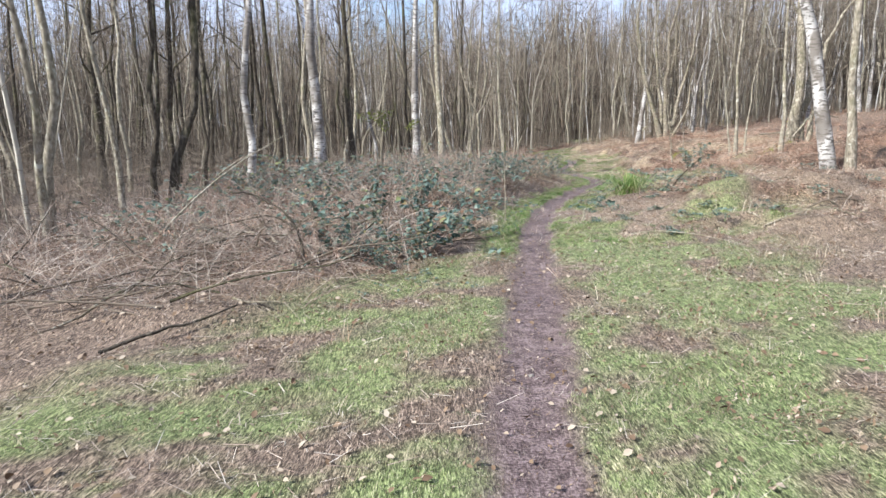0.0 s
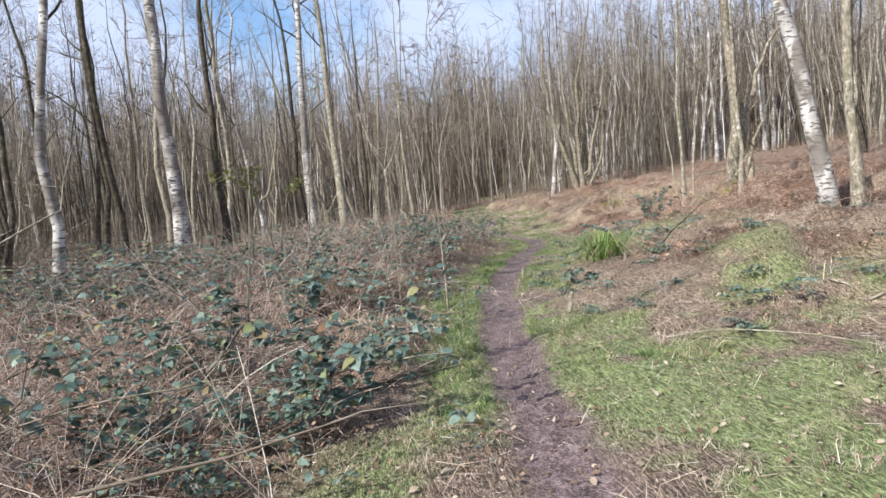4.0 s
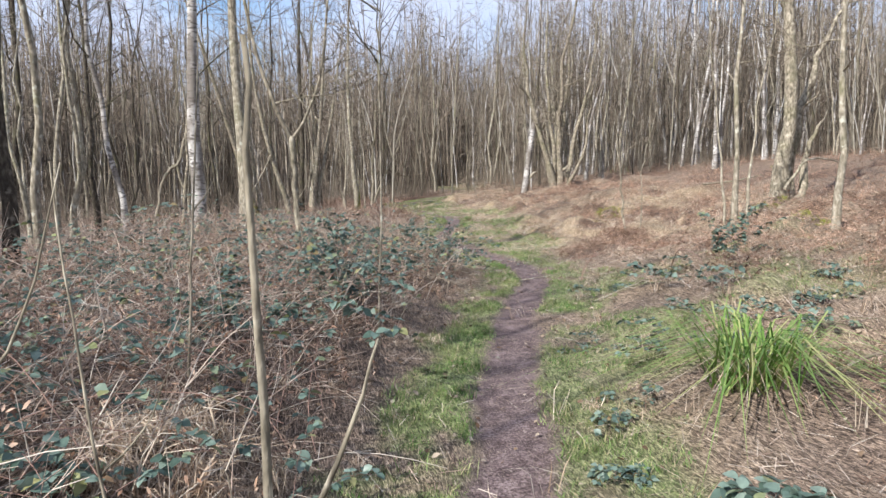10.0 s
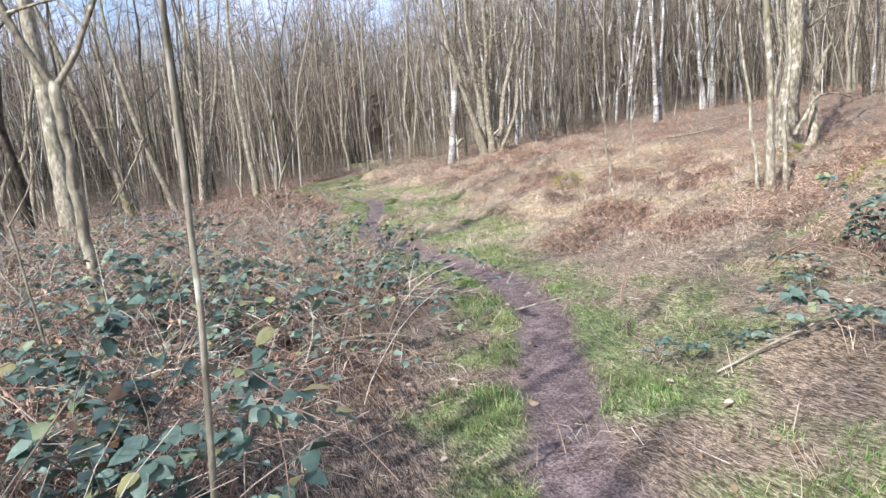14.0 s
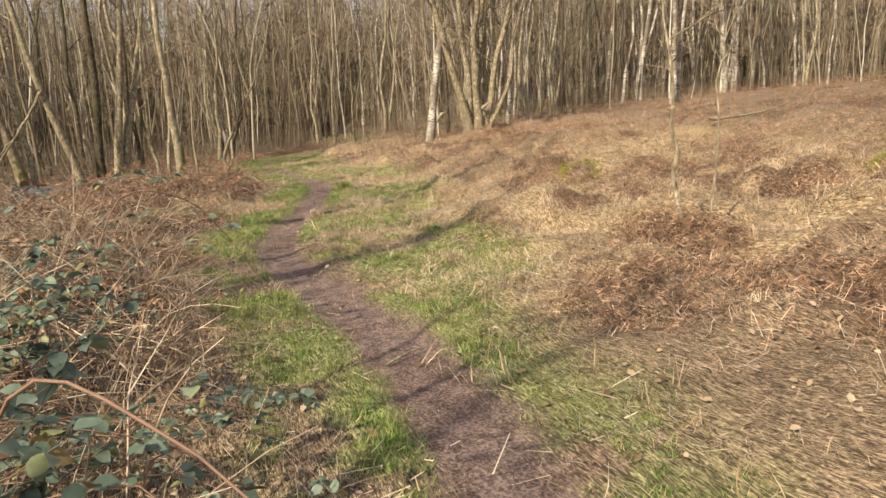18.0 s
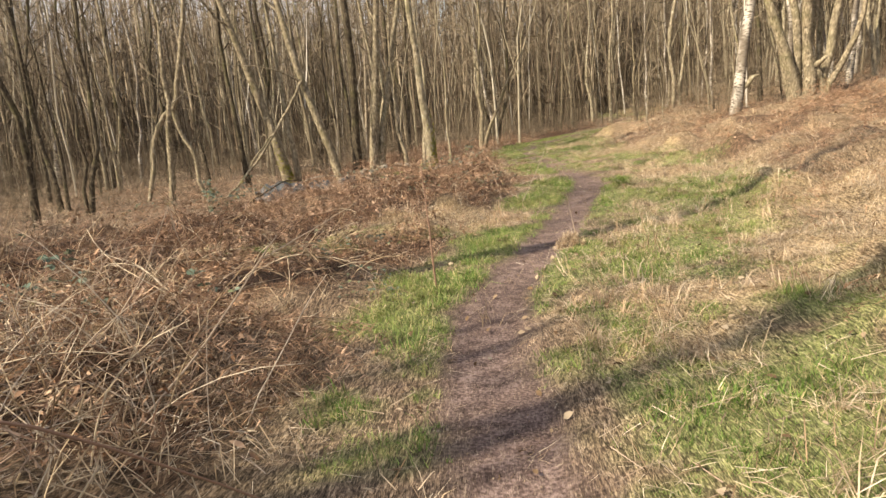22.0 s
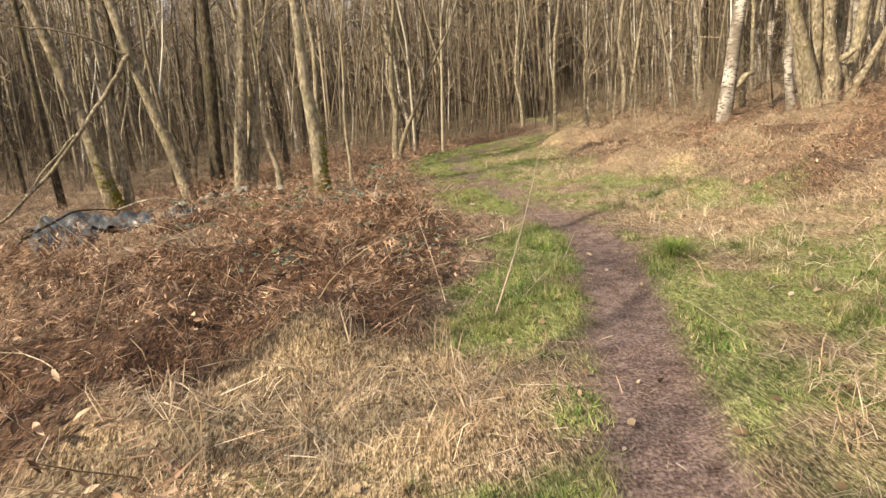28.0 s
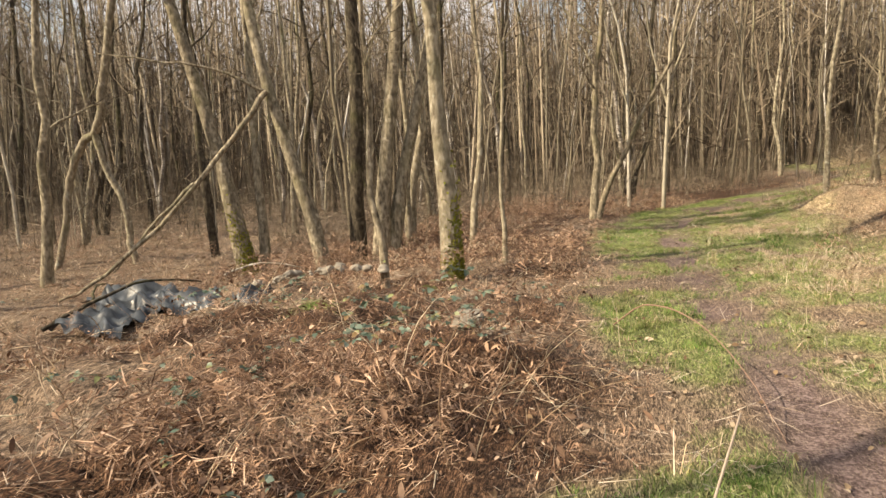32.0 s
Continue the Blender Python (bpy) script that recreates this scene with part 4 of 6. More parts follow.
def thin_brush(seed):
    """Knee-high to head-high shoots and dead fern at the foot of the trees."""
    r = np.random.RandomState(seed)
    g = Grow()
    for k in range(13):
        p = Vector((r.normal(0, 0.7), r.normal(0, 0.7), -0.1))
        h = r.uniform(0.5, 1.3) if k < 9 else r.uniform(1.4, 3.4)
        e = p + Vector((r.normal(0, 0.3), r.normal(0, 0.3), 1)) * h
        g.sliver(p, e, r.uniform(0.004, 0.009), r)
        for _ in range(5):
            q = p.lerp(e, r.uniform(0.25, 0.95))
            g.sliver(q, q + Vector((r.normal(0, 0.45), r.normal(0, 0.45), r.uniform(-0.1, 0.5))) * min(h, 1.4), r.uniform(0.003, 0.006), r)
    return g.arrays()


tem = [thin_brush(760 + k) for k in range(8)]
x, y, r = rng_points(5200, -30, 40, 9, 78, lambda x, y: standing_room(x, y) * (np.hypot(x - 5, y - 30) > 14) * (0.25 + 0.75 * fuzz(x, y, 3.0, 4)) * (np.abs(x - way_x(y)) > 2.0), 72)
n = len(x)
stuff_at = scatter(tem, x, y, land(x, y), r.uniform(0, 6.28, n), np.zeros(n), r.uniform(0.6, 1.2, n), r.randint(0, 8, n))
tagged(new("young_growth", fast_mesh("young_growth", *stuff_at, TWIG)), "thin shoots and tall dead fern at the foot of the wood", "undergrowth", kind="stuff")
tem = [brush_template(700 + k) for k in range(8)]
x, y, r = rng_points(1700, -85, 95, 10, 125, lambda x, y: (np.hypot(x - 5, y - 28) > 46) * (np.hypot(x - 5, y - 28) < 92) * ((y > 58) | (x < -38) | (x > 48)) * 1.0, 71)
n = len(x)
tagged(new("distant_woodland", fast_mesh("distant_woodland", *scatter(tem, x, y, land(x, y), r.uniform(0, 6.28, n), np.zeros(n), r.uniform(1.0, 1.6, n), r.randint(0, 8, n)), TWIG)),
       "distant close-grown bare brown woodland", "woodland", kind="stuff")

# ---- undergrowth ----
def stuff(name, label, category, arrays, material):
    return tagged(new(name, fast_mesh(name, *arrays, material)), label, category, kind="stuff")


def lay(templates, x, y, r, size, tilt=0.0, tilt_sd=0.3, lift=0.0, stretch=None):
    n = len(x)
    return scatter(templates, x, y, land(x, y) + lift, r.uniform(0, 6.28, n), r.normal(tilt, tilt_sd, n), size, r.randint(0, len(templates), n), stretch=stretch)


# tan stalks standing and fallen through the bracken
def stalk_patch(x, y):
    d = x - way_x(y)
    return step((-d - 1.1) / 0.4) * step((d + 8) / 3) * step((y - 19) / 2) * step((43 - y) / 3) * (0.3 + 0.7 * fuzz(x, y, 1.1, 2))


# short green grass
def short_tuft(n, seed):
    r = np.random.RandomState(seed)
    V, F = [], []
    for k in range(n):
        a, q, s, w = r.uniform(0, 6.28), r.uniform(0, 6.28), r.uniform(0.5, 1.1), r.uniform(0.04, 0.075)
        p = np.array([r.normal(0, 0.45), r.normal(0, 0.45), -0.03])
        e = np.array([math.cos(a) * w, math.sin(a) * w, 0])
        V += [p - e, p + e, p + np.array([math.cos(q) * 0.55 * s, math.sin(q) * 0.55 * s, s])]
        F.append((3 * k, 3 * k + 1, 3 * k + 2))
    return np.array(V), np.array(F)


def clumps(x, y):
    return 0.7 + 0.8 * step((fuzz(x, y, 0.32, 4) - 0.5) / 0.3)


tem = [short_tuft(8, 20 + k) for k in range(8)]
x, y, r = rng_points(300000, -2, 12, 9.5, 57, lambda x, y: grassy(x, y) * np.where(np.abs(x - way_x(y)) < 2.6, 1.0, 0.6), 31)
stuff("grass", "short green grass beside the mud path", "grass", lay(tem, x, y, r, r.uniform(0.022, 0.055, len(x)) * clumps(x, y), 0, 0.3), LUSH)
x, y, r = rng_points(110000, -6, 9, -1, 11, lambda x, y: grassy(x, y) * np.where(y > 9.5, 0.5, 1.0) * (0.55 + 0.45 * step((3 - np.abs(x - way_x(y))) / 2)), 131)
stuff("near_grass", "short worn green grass of the clearing", "grass", lay(tem, x, y, r, r.uniform(0.016, 0.038, len(x)) * clumps(x, y), 0, 0.45), WORN)
# long lush grass on the west verge
tem = [tuft_template(8, 40 + k, 0.9, 0.035, 0.18) for k in range(6)]
x, y, r = rng_points(60000, 0, 9, 9, 44, lambda x, y: grassy(x, y) * ((x - way_x(y) < 0) & (x - way_x(y) > -1.1)) * (0.25 + 0.75 * (fuzz(x, y, 0.8, 0) > 0.5)), 32)
stuff("long_grass", "long lush green grass along the path edge", "grass", lay(tem, x, y, r, r.uniform(0.06, 0.15, len(x)), 0, 0.4), LUSH)


# dead pale grass, combed flat by the weather
def flat_straw(n, seed):
    r = np.random.RandomState(seed)
    V, F = [], []
    for k in range(n):
        a, L, w = r.normal(0, 0.7), r.uniform(0.5, 1.1), r.uniform(0.004, 0.010)
        d = np.array([math.sin(a), math.cos(a), 0])
        s = np.array([math.cos(a), -math.sin(a), 0]) * w
        p = np.array([r.normal(0, 0.3), r.normal(0, 0.3), r.uniform(0, 0.10)])
        m = p + d * L * 0.5 + np.array([0, 0, r.uniform(0.02, 0.22)])
        V += [p - s, p + s, m - s * 0.8, m + s * 0.8, p + d * L + np.array([r.normal(0, 0.12), r.normal(0, 0.12), r.uniform(-0.1, 0.15)])]
        F += [(5 * k, 5 * k + 1, 5 * k + 3), (5 * k, 5 * k + 3, 5 * k + 2), (5 * k + 2, 5 * k + 3, 5 * k + 4)]
    return np.array(V), np.array(F)


tem = [flat_straw(11, 60 + k) for k in range(8)]
x, y, r = rng_points(60000, -3, 20, 0, 50, lambda x, y: strawy(x, y) * 0.55 + 0.1 * pale_spot(x, y) + 0.06 * (np.abs(x - way_x(y)) > 0.35) * (y > 7), 33)
flow = fuzz(x, y, 0.9, 1) * 9 + r.normal(0, 1.3, len(x))
stuff("dead_grass", "pale dead grass flattened across the clearing", "grass",
      scatter(tem, x, y, land(x, y), flow, r.normal(0.05, 0.25, len(x)), r.uniform(0.10, 0.32, len(x)), r.randint(0, 8, len(x))), STRAW)
tem = [tuft_template(7, 70 + k, 0.9, 0.02, 0.15) for k in range(6)]
x, y, r = rng_points(16000, -2, 16, 5, 48, lambda x, y: strawy(x, y) * 0.5 + 0.2 * pale_spot(x, y) + 0.03, 133)
stuff("standing_straw", "standing wisps of pale dead grass", "grass", lay(tem, x, y, r, r.uniform(0.12, 0.34, len(x)), 0, 0.4), STRAW)


# tussocks of dead grass with dark hearts, and arching heaps of it
def tussock_template(seed, n=46):
    r = np.random.RandomState(seed)
    V, F = [], []
    for k in range(n):
        a, out, h = r.uniform(0, 6.28), r.uniform(0.4, 1.4), r.uniform(0.15, 0.75)
        c, q, w = math.cos(a), math.sin(a), r.uniform(0.006, 0.013)
        b = np.array([r.normal(0, 0.16), r.normal(0, 0.16), -0.06])
        side = np.array([-q, c, 0]) * w
        m1 = b + np.array([c * out * 0.35, q * out * 0.35, h * 0.75])
        m2 = b + np.array([c * out * 0.8, q * out * 0.8, h * r.uniform(0.5, 0.95)])
        e = b + np.array([c * out * 1.15 + r.normal(0, 0.12), q * out * 1.15 + r.normal(0, 0.12), h * r.uniform(0.0, 0.6)])
        i = len(V)
        V += [b - side, b + side, m1 - side, m1 + side, m2 - side * 0.7, m2 + side * 0.7, e]
        F += [(i, i + 1, i + 3), (i, i + 3, i + 2), (i + 2, i + 3, i + 5), (i + 2, i + 5, i + 4), (i + 4, i + 5, i + 6)]
    return np.array(V), np.array(F)


tem = [tussock_template(400 + k) for k in range(8)]
x, y, r = rng_points(9000, -3, 15, 8, 46, lambda x, y: np.clip(strawy(x, y) * 0.7 + 0.03 + 0.45 * ((x - way_x(y) < -0.75) & (x - way_x(y) > -2.6) & (y < 21)), 0, 1) * (np.abs(x - way_x(y)) > 0.6) * step((fuzz(x, y, 0.9, 3) - 0.3) / 0.3), 233)
stuff("straw_tussocks", "rounded tussocks of bleached dead grass", "grass", lay(tem, x, y, r, r.uniform(0.08, 0.21, len(x)), 0, 0.2, -0.01), STRAW)


# dead bracken: crumpled fronds and broken bits
def sprig_template(seed, n=19):
    r = np.random.RandomState(seed)
    V, F = [], []
    p, d = np.array([0, 0, 0.0]), np.array([r.normal(0, 0.3), 1.0, r.uniform(0.1, 0.7)])
    for k in range(n):
        d = d + np.array([r.normal(0, 0.22), r.normal(0, 0.15), -0.13 + r.normal(0, 0.12)])
        d /= np.linalg.norm(d)
        q = p + d / n
        b = len(V)
        V += [p + (0.006, 0, 0), p - (0.006, 0, 0), q]
        F.append((b, b + 1, b + 2))
        for s in (-1, 1):
            if k < 2:
                continue
            L = 0.20 * (1.15 - k / n) * r.uniform(0.3, 1.3) + 0.03
            w = np.array([s * 0.9, 0.3 + r.normal(0, 0.3), r.normal(-0.1, 0.6)])
            b = len(V)
            V += [q - d * 0.009, q + d * 0.009, q + w * L + np.array([0, 0, -0.03 * r.uniform(0, 2)])]
            F.append((b, b + 1, b + 2))
        p = q
    return np.array(V), np.array(F)


tem = [sprig_template(80 + k) for k in range(14)]
x, y, r = rng_points(70000, -10, 24, 6, 56, lambda x, y: brackeny(x, y) * np.where(x - way_x(y) < 0, np.where(y > 31.5, 0.10 + 0.9 * hump(x, y), 0.9), np.where(y < 26, 0.9, np.where(y < 42, 0.55, 0.3))) * np.where(x > 16, 0.5, 1), 34)
left = x - way_x(y) < 0
size = np.where(left, r.uniform(0.25, 0.7, len(x)), r.uniform(0.2, 0.5, len(x)))
stuff("dead_bracken", "collapsed rust-brown dead bracken fronds", "bracken",
      scatter(tem, x, y, land(x, y) + np.where(left & (y > 24), r.uniform(0, 0.36, len(x)) * hump(x, y), r.uniform(0, 0.20, len(x))), r.uniform(0, 6.28, len(x)), r.normal(0.1, 0.55, len(x)), size, r.randint(0, 14, len(x))), RUST)


tem = [sprig_template(180 + k, 8) for k in range(8)]
x, y, r = rng_points(19000, 10, 42, 20, 66, lambda x, y: (0.35 + 0.65 * fuzz(x, y, 1.8, 5)) * ((x > 16) | (y > 44)), 135)
xb, yb, r = rng_points(20000, 7, 17, 17, 45, lambda x, y: step((x - way_x(y) - 2.0) / 1.5) * (0.15 + 0.85 * step((fuzz(x, y, 1.3, 4) - 0.35) / 0.25)) * (1 - 0.85 * strawy(x, y)), 136)
x, y = np.concatenate([x, xb]), np.concatenate([y, yb])
stuff("hill_bracken", "tan and rust dead bracken over the rise", "bracken", lay(tem, x, y, r, r.uniform(0.3, 0.7, len(x)), 0.1, 0.5, 0.03), FERN)


def sliver_template(n, seed):
    """Broken stalks and twigs lying every way."""
    r = np.random.RandomState(seed)
    V, F = [], []
    for k in range(n):
        a, e = r.uniform(0, 6.28), r.normal(0.12, 0.3)
        L, w = r.uniform(0.15, 1.0), r.uniform(0.005, 0.011)
        p = np.array([r.normal(0, 0.6), r.normal(0, 0.6), r.uniform(0, 0.12)])
        d = np.array([math.cos(a) * math.cos(e), math.sin(a) * math.cos(e), math.sin(e)])
        s = np.array([-math.sin(a), math.cos(a), r.normal(0, 0.4)]) * w
        V += [p - s, p + s, p + d * L + s * 0.6, p + d * L - s * 0.6]
        F += [(4 * k, 4 * k + 1, 4 * k + 2), (4 * k, 4 * k + 2, 4 * k + 3)]
    return np.array(V), np.array(F)


tem = [sliver_template(9, 110 + k) for k in range(10)]
x, y, r = rng_points(36000, -9, 16, -1, 50, lambda x, y: np.clip(0.8 - 0.72 * trodden(x, y) - np.where(y < 9.5, 0.3, 0.55) * grassy(x, y), 0.03, 1) * np.where(np.abs(x - 4) > 8, 0.6, 1), 134)
stuff("plant_debris", "broken dead stalks and plant litter covering the ground", "litter", lay(tem, x, y, r, r.uniform(0.07, 0.26, len(x)), 0, 0.25), CANE)


# leaf litter
def litter_template(seed):
    g = Grow()
    r = np.random.RandomState(seed)
    g.leaf((0, -0.5, 0.1), (r.normal(0, 0.2), 1, 0.25), (r.normal(0, 0.4), 0, 1), 1.0, 0.62)
    return g.arrays()


tem = [litter_template(120 + k) for k in range(4)]
x, y, r = rng_points(42000, -8, 16, -1, 48, lambda x, y: 0.30 + 0.35 * (y < 9) + 0.25 * fuzz(x, y, 0.8, 5) - 0.2 * trodden(x, y), 35)
stuff("leaf_litter", "brown fallen leaves strewn over the ground", "leaves", lay(tem, x, y, r, r.uniform(0.025, 0.065, len(x)), 0, 0.35, 0.012), LITTER)


def cane_template(seed, droop=0.16, n=5, thick=1.0):
    r = np.random.RandomState(seed)
    g = Grow()
    p, d = Vector((0, 0, -0.05)), Vector((r.normal(0, 0.35), 0.35 + r.normal(0, 0.3), 1)).normalized()
    pts = [p]
    for k in range(n):
        d = (d + Vector((r.normal(0, 0.10), 0.06 + r.normal(0, 0.1), -droop))).normalized()
        p = p + d / n
        pts.append(p)
    g.tube(pts, [0.0045 * thick * (1 - 0.6 * k / n) for k in range(n + 1)], 3, cap=False)
    for k in range(2):
        q, e = point_on(pts, r.uniform(0.3, 0.8))
        g.tube([q, q + (e + Vector((r.normal(0, 0.8), r.normal(0, 0.8), 0.2))).normalized() * r.uniform(0.1, 0.3)], [0.003, 0.0015], 3, cap=False)
    return g.arrays()


def thicket(x, y):
    d = x - way_x(y)
    return step((-d - 1.05) / 0.6) * step((d + 9) / 3) * step((y - 7.5) / 2.5) * step((29.5 - y) / 1.5) * (0.35 + 0.65 * fuzz(x, y, 1.3, 5))


tem = [cane_template(140 + k) for k in range(10)]
x, y, r = rng_points(28000, -8, 5, 6, 31, lambda x, y: np.clip(thicket(x, y) + 0.5 * step((-x - 0.6 - way_x(y) * 0) / 1) * step((y - 5.5) / 1.5) * step((x + 8) / 3) * step((14 - y) / 3), 0, 1), 36)
stuff("dead_canes", "tangle of dead straw-brown canes and stalks", "undergrowth", lay(tem, x, y, r, r.uniform(0.35, 1.15, len(x)), -0.3, 0.6), CANE)
x, y, r = rng_points(3000, -3, 16, 4, 42, lambda x, y: np.where((x > way_x(y)) & (y < 20) & (y > 8.5), 0.7, 0.18) * (np.abs(x - way_x(y)) > 0.6), 37)
tem = [cane_template(160 + k, 0.10) for k in range(6)]
stuff("dead_stalks", "scattered dead stalks and fallen twigs", "undergrowth", lay(tem, x, y, r, r.uniform(0.25, 0.8, len(x)), -0.9, 0.6), CANE)


# bramble bushes
def bramble(x, y, seed, spread_r=0.8, height=0.85, canes=7, leaves=56, leaf_size=0.82, reach=1.0):
    r = np.random.RandomState(seed)
    root = new("bramble_bush")
    root.location = (x, y, float(land(x, y)))
    tagged(root, "bramble bush with arching thorny stems and blue-green leaves", "bramble", "brambles beside the path")
    lf = Grow()
    curves = []
    for k in range(canes):
        a = r.uniform(0, 6.28)
        p = Vector((r.normal(0, spread_r * 0.35), r.normal(0, spread_r * 0.35), -0.05))
        d = Vector((math.cos(a) * 0.5 * reach, math.sin(a) * 0.5 * reach, 1)).normalized()
        L = height * r.uniform(1.2, 2.3)
        pts = [p]
        for s in range(9):
            d = (d + Vector((math.cos(a) * 0.10 * reach + r.normal(0, 0.12), math.sin(a) * 0.10 * reach + r.normal(0, 0.12), -0.18 * reach + r.normal(0, 0.06)))).normalized()
            p = p + d * L / 9
            pts.append(p)
        st = Grow()
        st.tube(pts, [0.0042 * (1 - 0.07 * s) for s in range(10)], 4, cap=False)
        for s in range(14):
            q, e = point_on(pts, r.uniform(0.05, 0.95))
            o = e.cross(Vector((r.normal(), r.normal(), r.normal()))).normalized()
            st.tube([q, q + o * 0.014], [0.0028, 0.0004], 3, cap=False)
        part("stem", st.mesh("stem", THORN), root)
        curves.append(pts)
    for k in range(leaves):
        q, e = point_on(curves[r.randint(len(curves))], r.uniform(0.15, 1.0))
        a = r.uniform(0, 6.28)
        out = Vector((math.cos(a), math.sin(a), r.uniform(-0.2, 0.5))).normalized()
        tip = q + out * r.uniform(0.04, 0.09)
        lf.tube([q, tip], [0.002, 0.0015], 3, cap=False)
        side = out.cross(Vector((0, 0, 1))).normalized()
        size = r.uniform(0.05, 0.105) * leaf_size
        up = Vector((r.normal(0, 0.5), r.normal(0, 0.5), 1))
        for w in (out, out * 0.35 + side, out * 0.35 - side):
            way = w + Vector((0, 0, r.normal(-0.15, 0.25)))
            if leaf_size > 0.88:
                lf.broad_leaf(tip, way, up, size * r.uniform(0.85, 1.1), size * 0.76, r)
            else:
                lf.leaf(tip, way, up, size * r.uniform(0.85, 1.1), size * 0.74)
    tagged(part("foliage", lf.mesh("foliage", LEAF, leaf_size > 0.88), root), kind="stuff")
    return root


def clear_of_walker(x, y, room):
    return all((x - e[0]) ** 2 + (y - e[1]) ** 2 > room ** 2 for _, e, _, _ in PATH)


lush = [bramble(-0.3, 9.2, 520, 0.4, 0.72, 7, 130, 1.1, 0.45), bramble(-0.7, 9.8, 521, 0.65, 1.0, 8, 130, 0.95)]
low = [bramble(6.0, 18.6, 530, 0.55, 0.36, 6, 70, 0.95), bramble(3.4, 14.0, 531, 0.5, 0.30, 5, 60, 0.9)]
kinds = [bramble(0.4 - 0.9 * k, 14 + 1.3 * k, 500 + k) for k in range(6)]
x, y, r = rng_points(900, -7, 4.5, 7, 31, lambda x, y: thicket(x, y) * np.where(y < 13, 0.22, np.where(y > 20.5, 0.35, 1.0)), 38)
count = 0
for k in range(len(x)):
    s = r.uniform(0.6, 1.25)
    if count < 112 and clear_of_walker(x[k], y[k], 1.0 + 1.2 * s):
        count += 1
        copy_thing(kinds[k % 6], pose(x[k], y[k], float(land(x[k], y[k])) + r.uniform(0, 0.15), 0, 0, r.uniform(0, 360)) @ Matrix.Scale(s, 4))
for x, y, s in ((-0.5, 8.9, 0.6), (-1.2, 10.6, 0.9), (-0.8, 8.3, 0.4), (0.35, 13.4, 0.75), (-0.6, 12.2, 0.7), (-1.4, 8.9, 0.8), (0.2, 10.6, 0.6), (0.5, 16.9, 0.6), (-0.6, 38.3, 0.8), (2.7, 21.3, 0.7), (3.4, 22.5, 0.65), (2.0, 21.9, 0.8), (3.65, 23.4, 0.55), (2.2, 23.3, 0.8), (1.9, 20.6, 0.8), (1.5, 18.3, 0.8), (1.2, 17.1, 0.9), (3.1, 24.3, 0.6), (7.4, 20.3, 0.8)):
    copy_thing(lush[int(y) % 2], pose(x, y, float(land(x, y)), 0, 0, x * 97 + y * 31) @ Matrix.Scale(s, 4))
for x, y, s in ((0.4, 17.4, 0.7), (-0.1, 16.4, 0.8), (0.9, 18.8, 0.7), (-0.4, 14.6, 0.9), (4.7, 39.3, 0.5), (4.6, 36.4, 0.55), (4.95, 36.1, 0.4), (3.4, 31.0, 0.5), (0.75, 8.3, 0.3), (0.9, 10.9, 0.3), (3.6, 10.2, 0.35), (4.4, 10.9, 0.45), (7.6, 11.0, 0.5), (8.4, 11.6, 0.6), (8.9, 12.6, 0.5), (5.4, 11.2, 0.35), (7.2, 13.6, 0.5), (4.3, 13.9, 0.35), (8.0, 14.8, 0.5), (3.2, 11.5, 0.3), (9.2, 14.2, 0.5), (5.0, 14.6, 0.5), (5.9, 13.5, 0.45), (6.6, 15.4, 0.5), (7.6, 18.2, 0.5), (5.2, 19.6, 0.4), (4.6, 11.8, 0.4), (6.9, 12.0, 0.4), (3.0, 13.4, 0.4), (2.9, 14.7, 0.4), (3.4, 15.7, 0.45), (4.9, 16.0, 0.5), (2.8, 11.9, 0.3), (5.6, 16.4, 0.5), (3.9, 12.3, 0.35), (6.4, 17.2, 0.5), (8.3, 20.6, 0.5), (3.3, 12.9, 0.3), (0.75, 12.6, 0.6), (0.9, 13.8, 0.7), (1.0, 15.3, 0.9), (1.6, 18.8, 1.0), (2.6, 20.9, 0.9), (2.6, 22.2, 0.85), (3.4, 23.0, 0.8),
                (-1.0, 7.6, 0.6), (-0.4, 6.9, 0.5), (3.5, 24.6, 0.5), (3.1, 25.6, 0.6), (3.3, 21.7, 0.75), (3.6, 22.7, 0.6), (2.3, 20.4, 0.7), (4.3, 16.5, 0.6), (5.4, 17.3, 0.5), (4.9, 13.2, 0.4), (6.6, 20.0, 0.6), (3.9, 17.2, 0.4),
                (4.6, 38.6, 0.8), (4.0, 39.8, 0.8), (3.2, 38.2, 0.6), (4.1, 36.6, 0.45), (2.5, 41.0, 0.7), (4.1, 30.0, 0.4), (-2.8, 41.0, 0.7)):
    east = x > way_x(y)
    copy_thing((low[int(y * 5) % 2] if east else kinds[int(abs(x * 7 + y * 3)) % 6]), pose(x, y, float(land(x, y)), 0, 0, x * 97 + y * 31) @ Matrix.Scale(s * 1.35 if east else s, 4))


# sedge clump beside the path
def sedge_clump(x, y, size, label):
    g_v, g_f = tuft_template(230, int(x * 10), 1.7, 0.02, 0.13)
    root = tagged(new("sedge_clump"), label, "sedge")
    root.location = (x, y, float(land(x, y)))
    tagged(part("foliage", fast_mesh("foliage", g_v * size, g_f, SEDGE), root), kind="stuff")
    d_v, d_f = tuft_template(90, int(x * 10) + 1, 2.3, 0.014, 0.16)
    tagged(part("dead_blades", fast_mesh("dead_blades", d_v * size * 0.62, d_f, STRAW), root, "straw-coloured dead blades at the base"), kind="stuff")


sedge_clump(4.25, 15.35, 0.8, "bright green arching clump of sedge in dead grass")
sedge_clump(3.0, 40.5, 0.25, "small green tuft of sedge in bracken")
sedge_clump(7.33, 36.4, 0.3, "small green tuft of sedge in straw by the path")


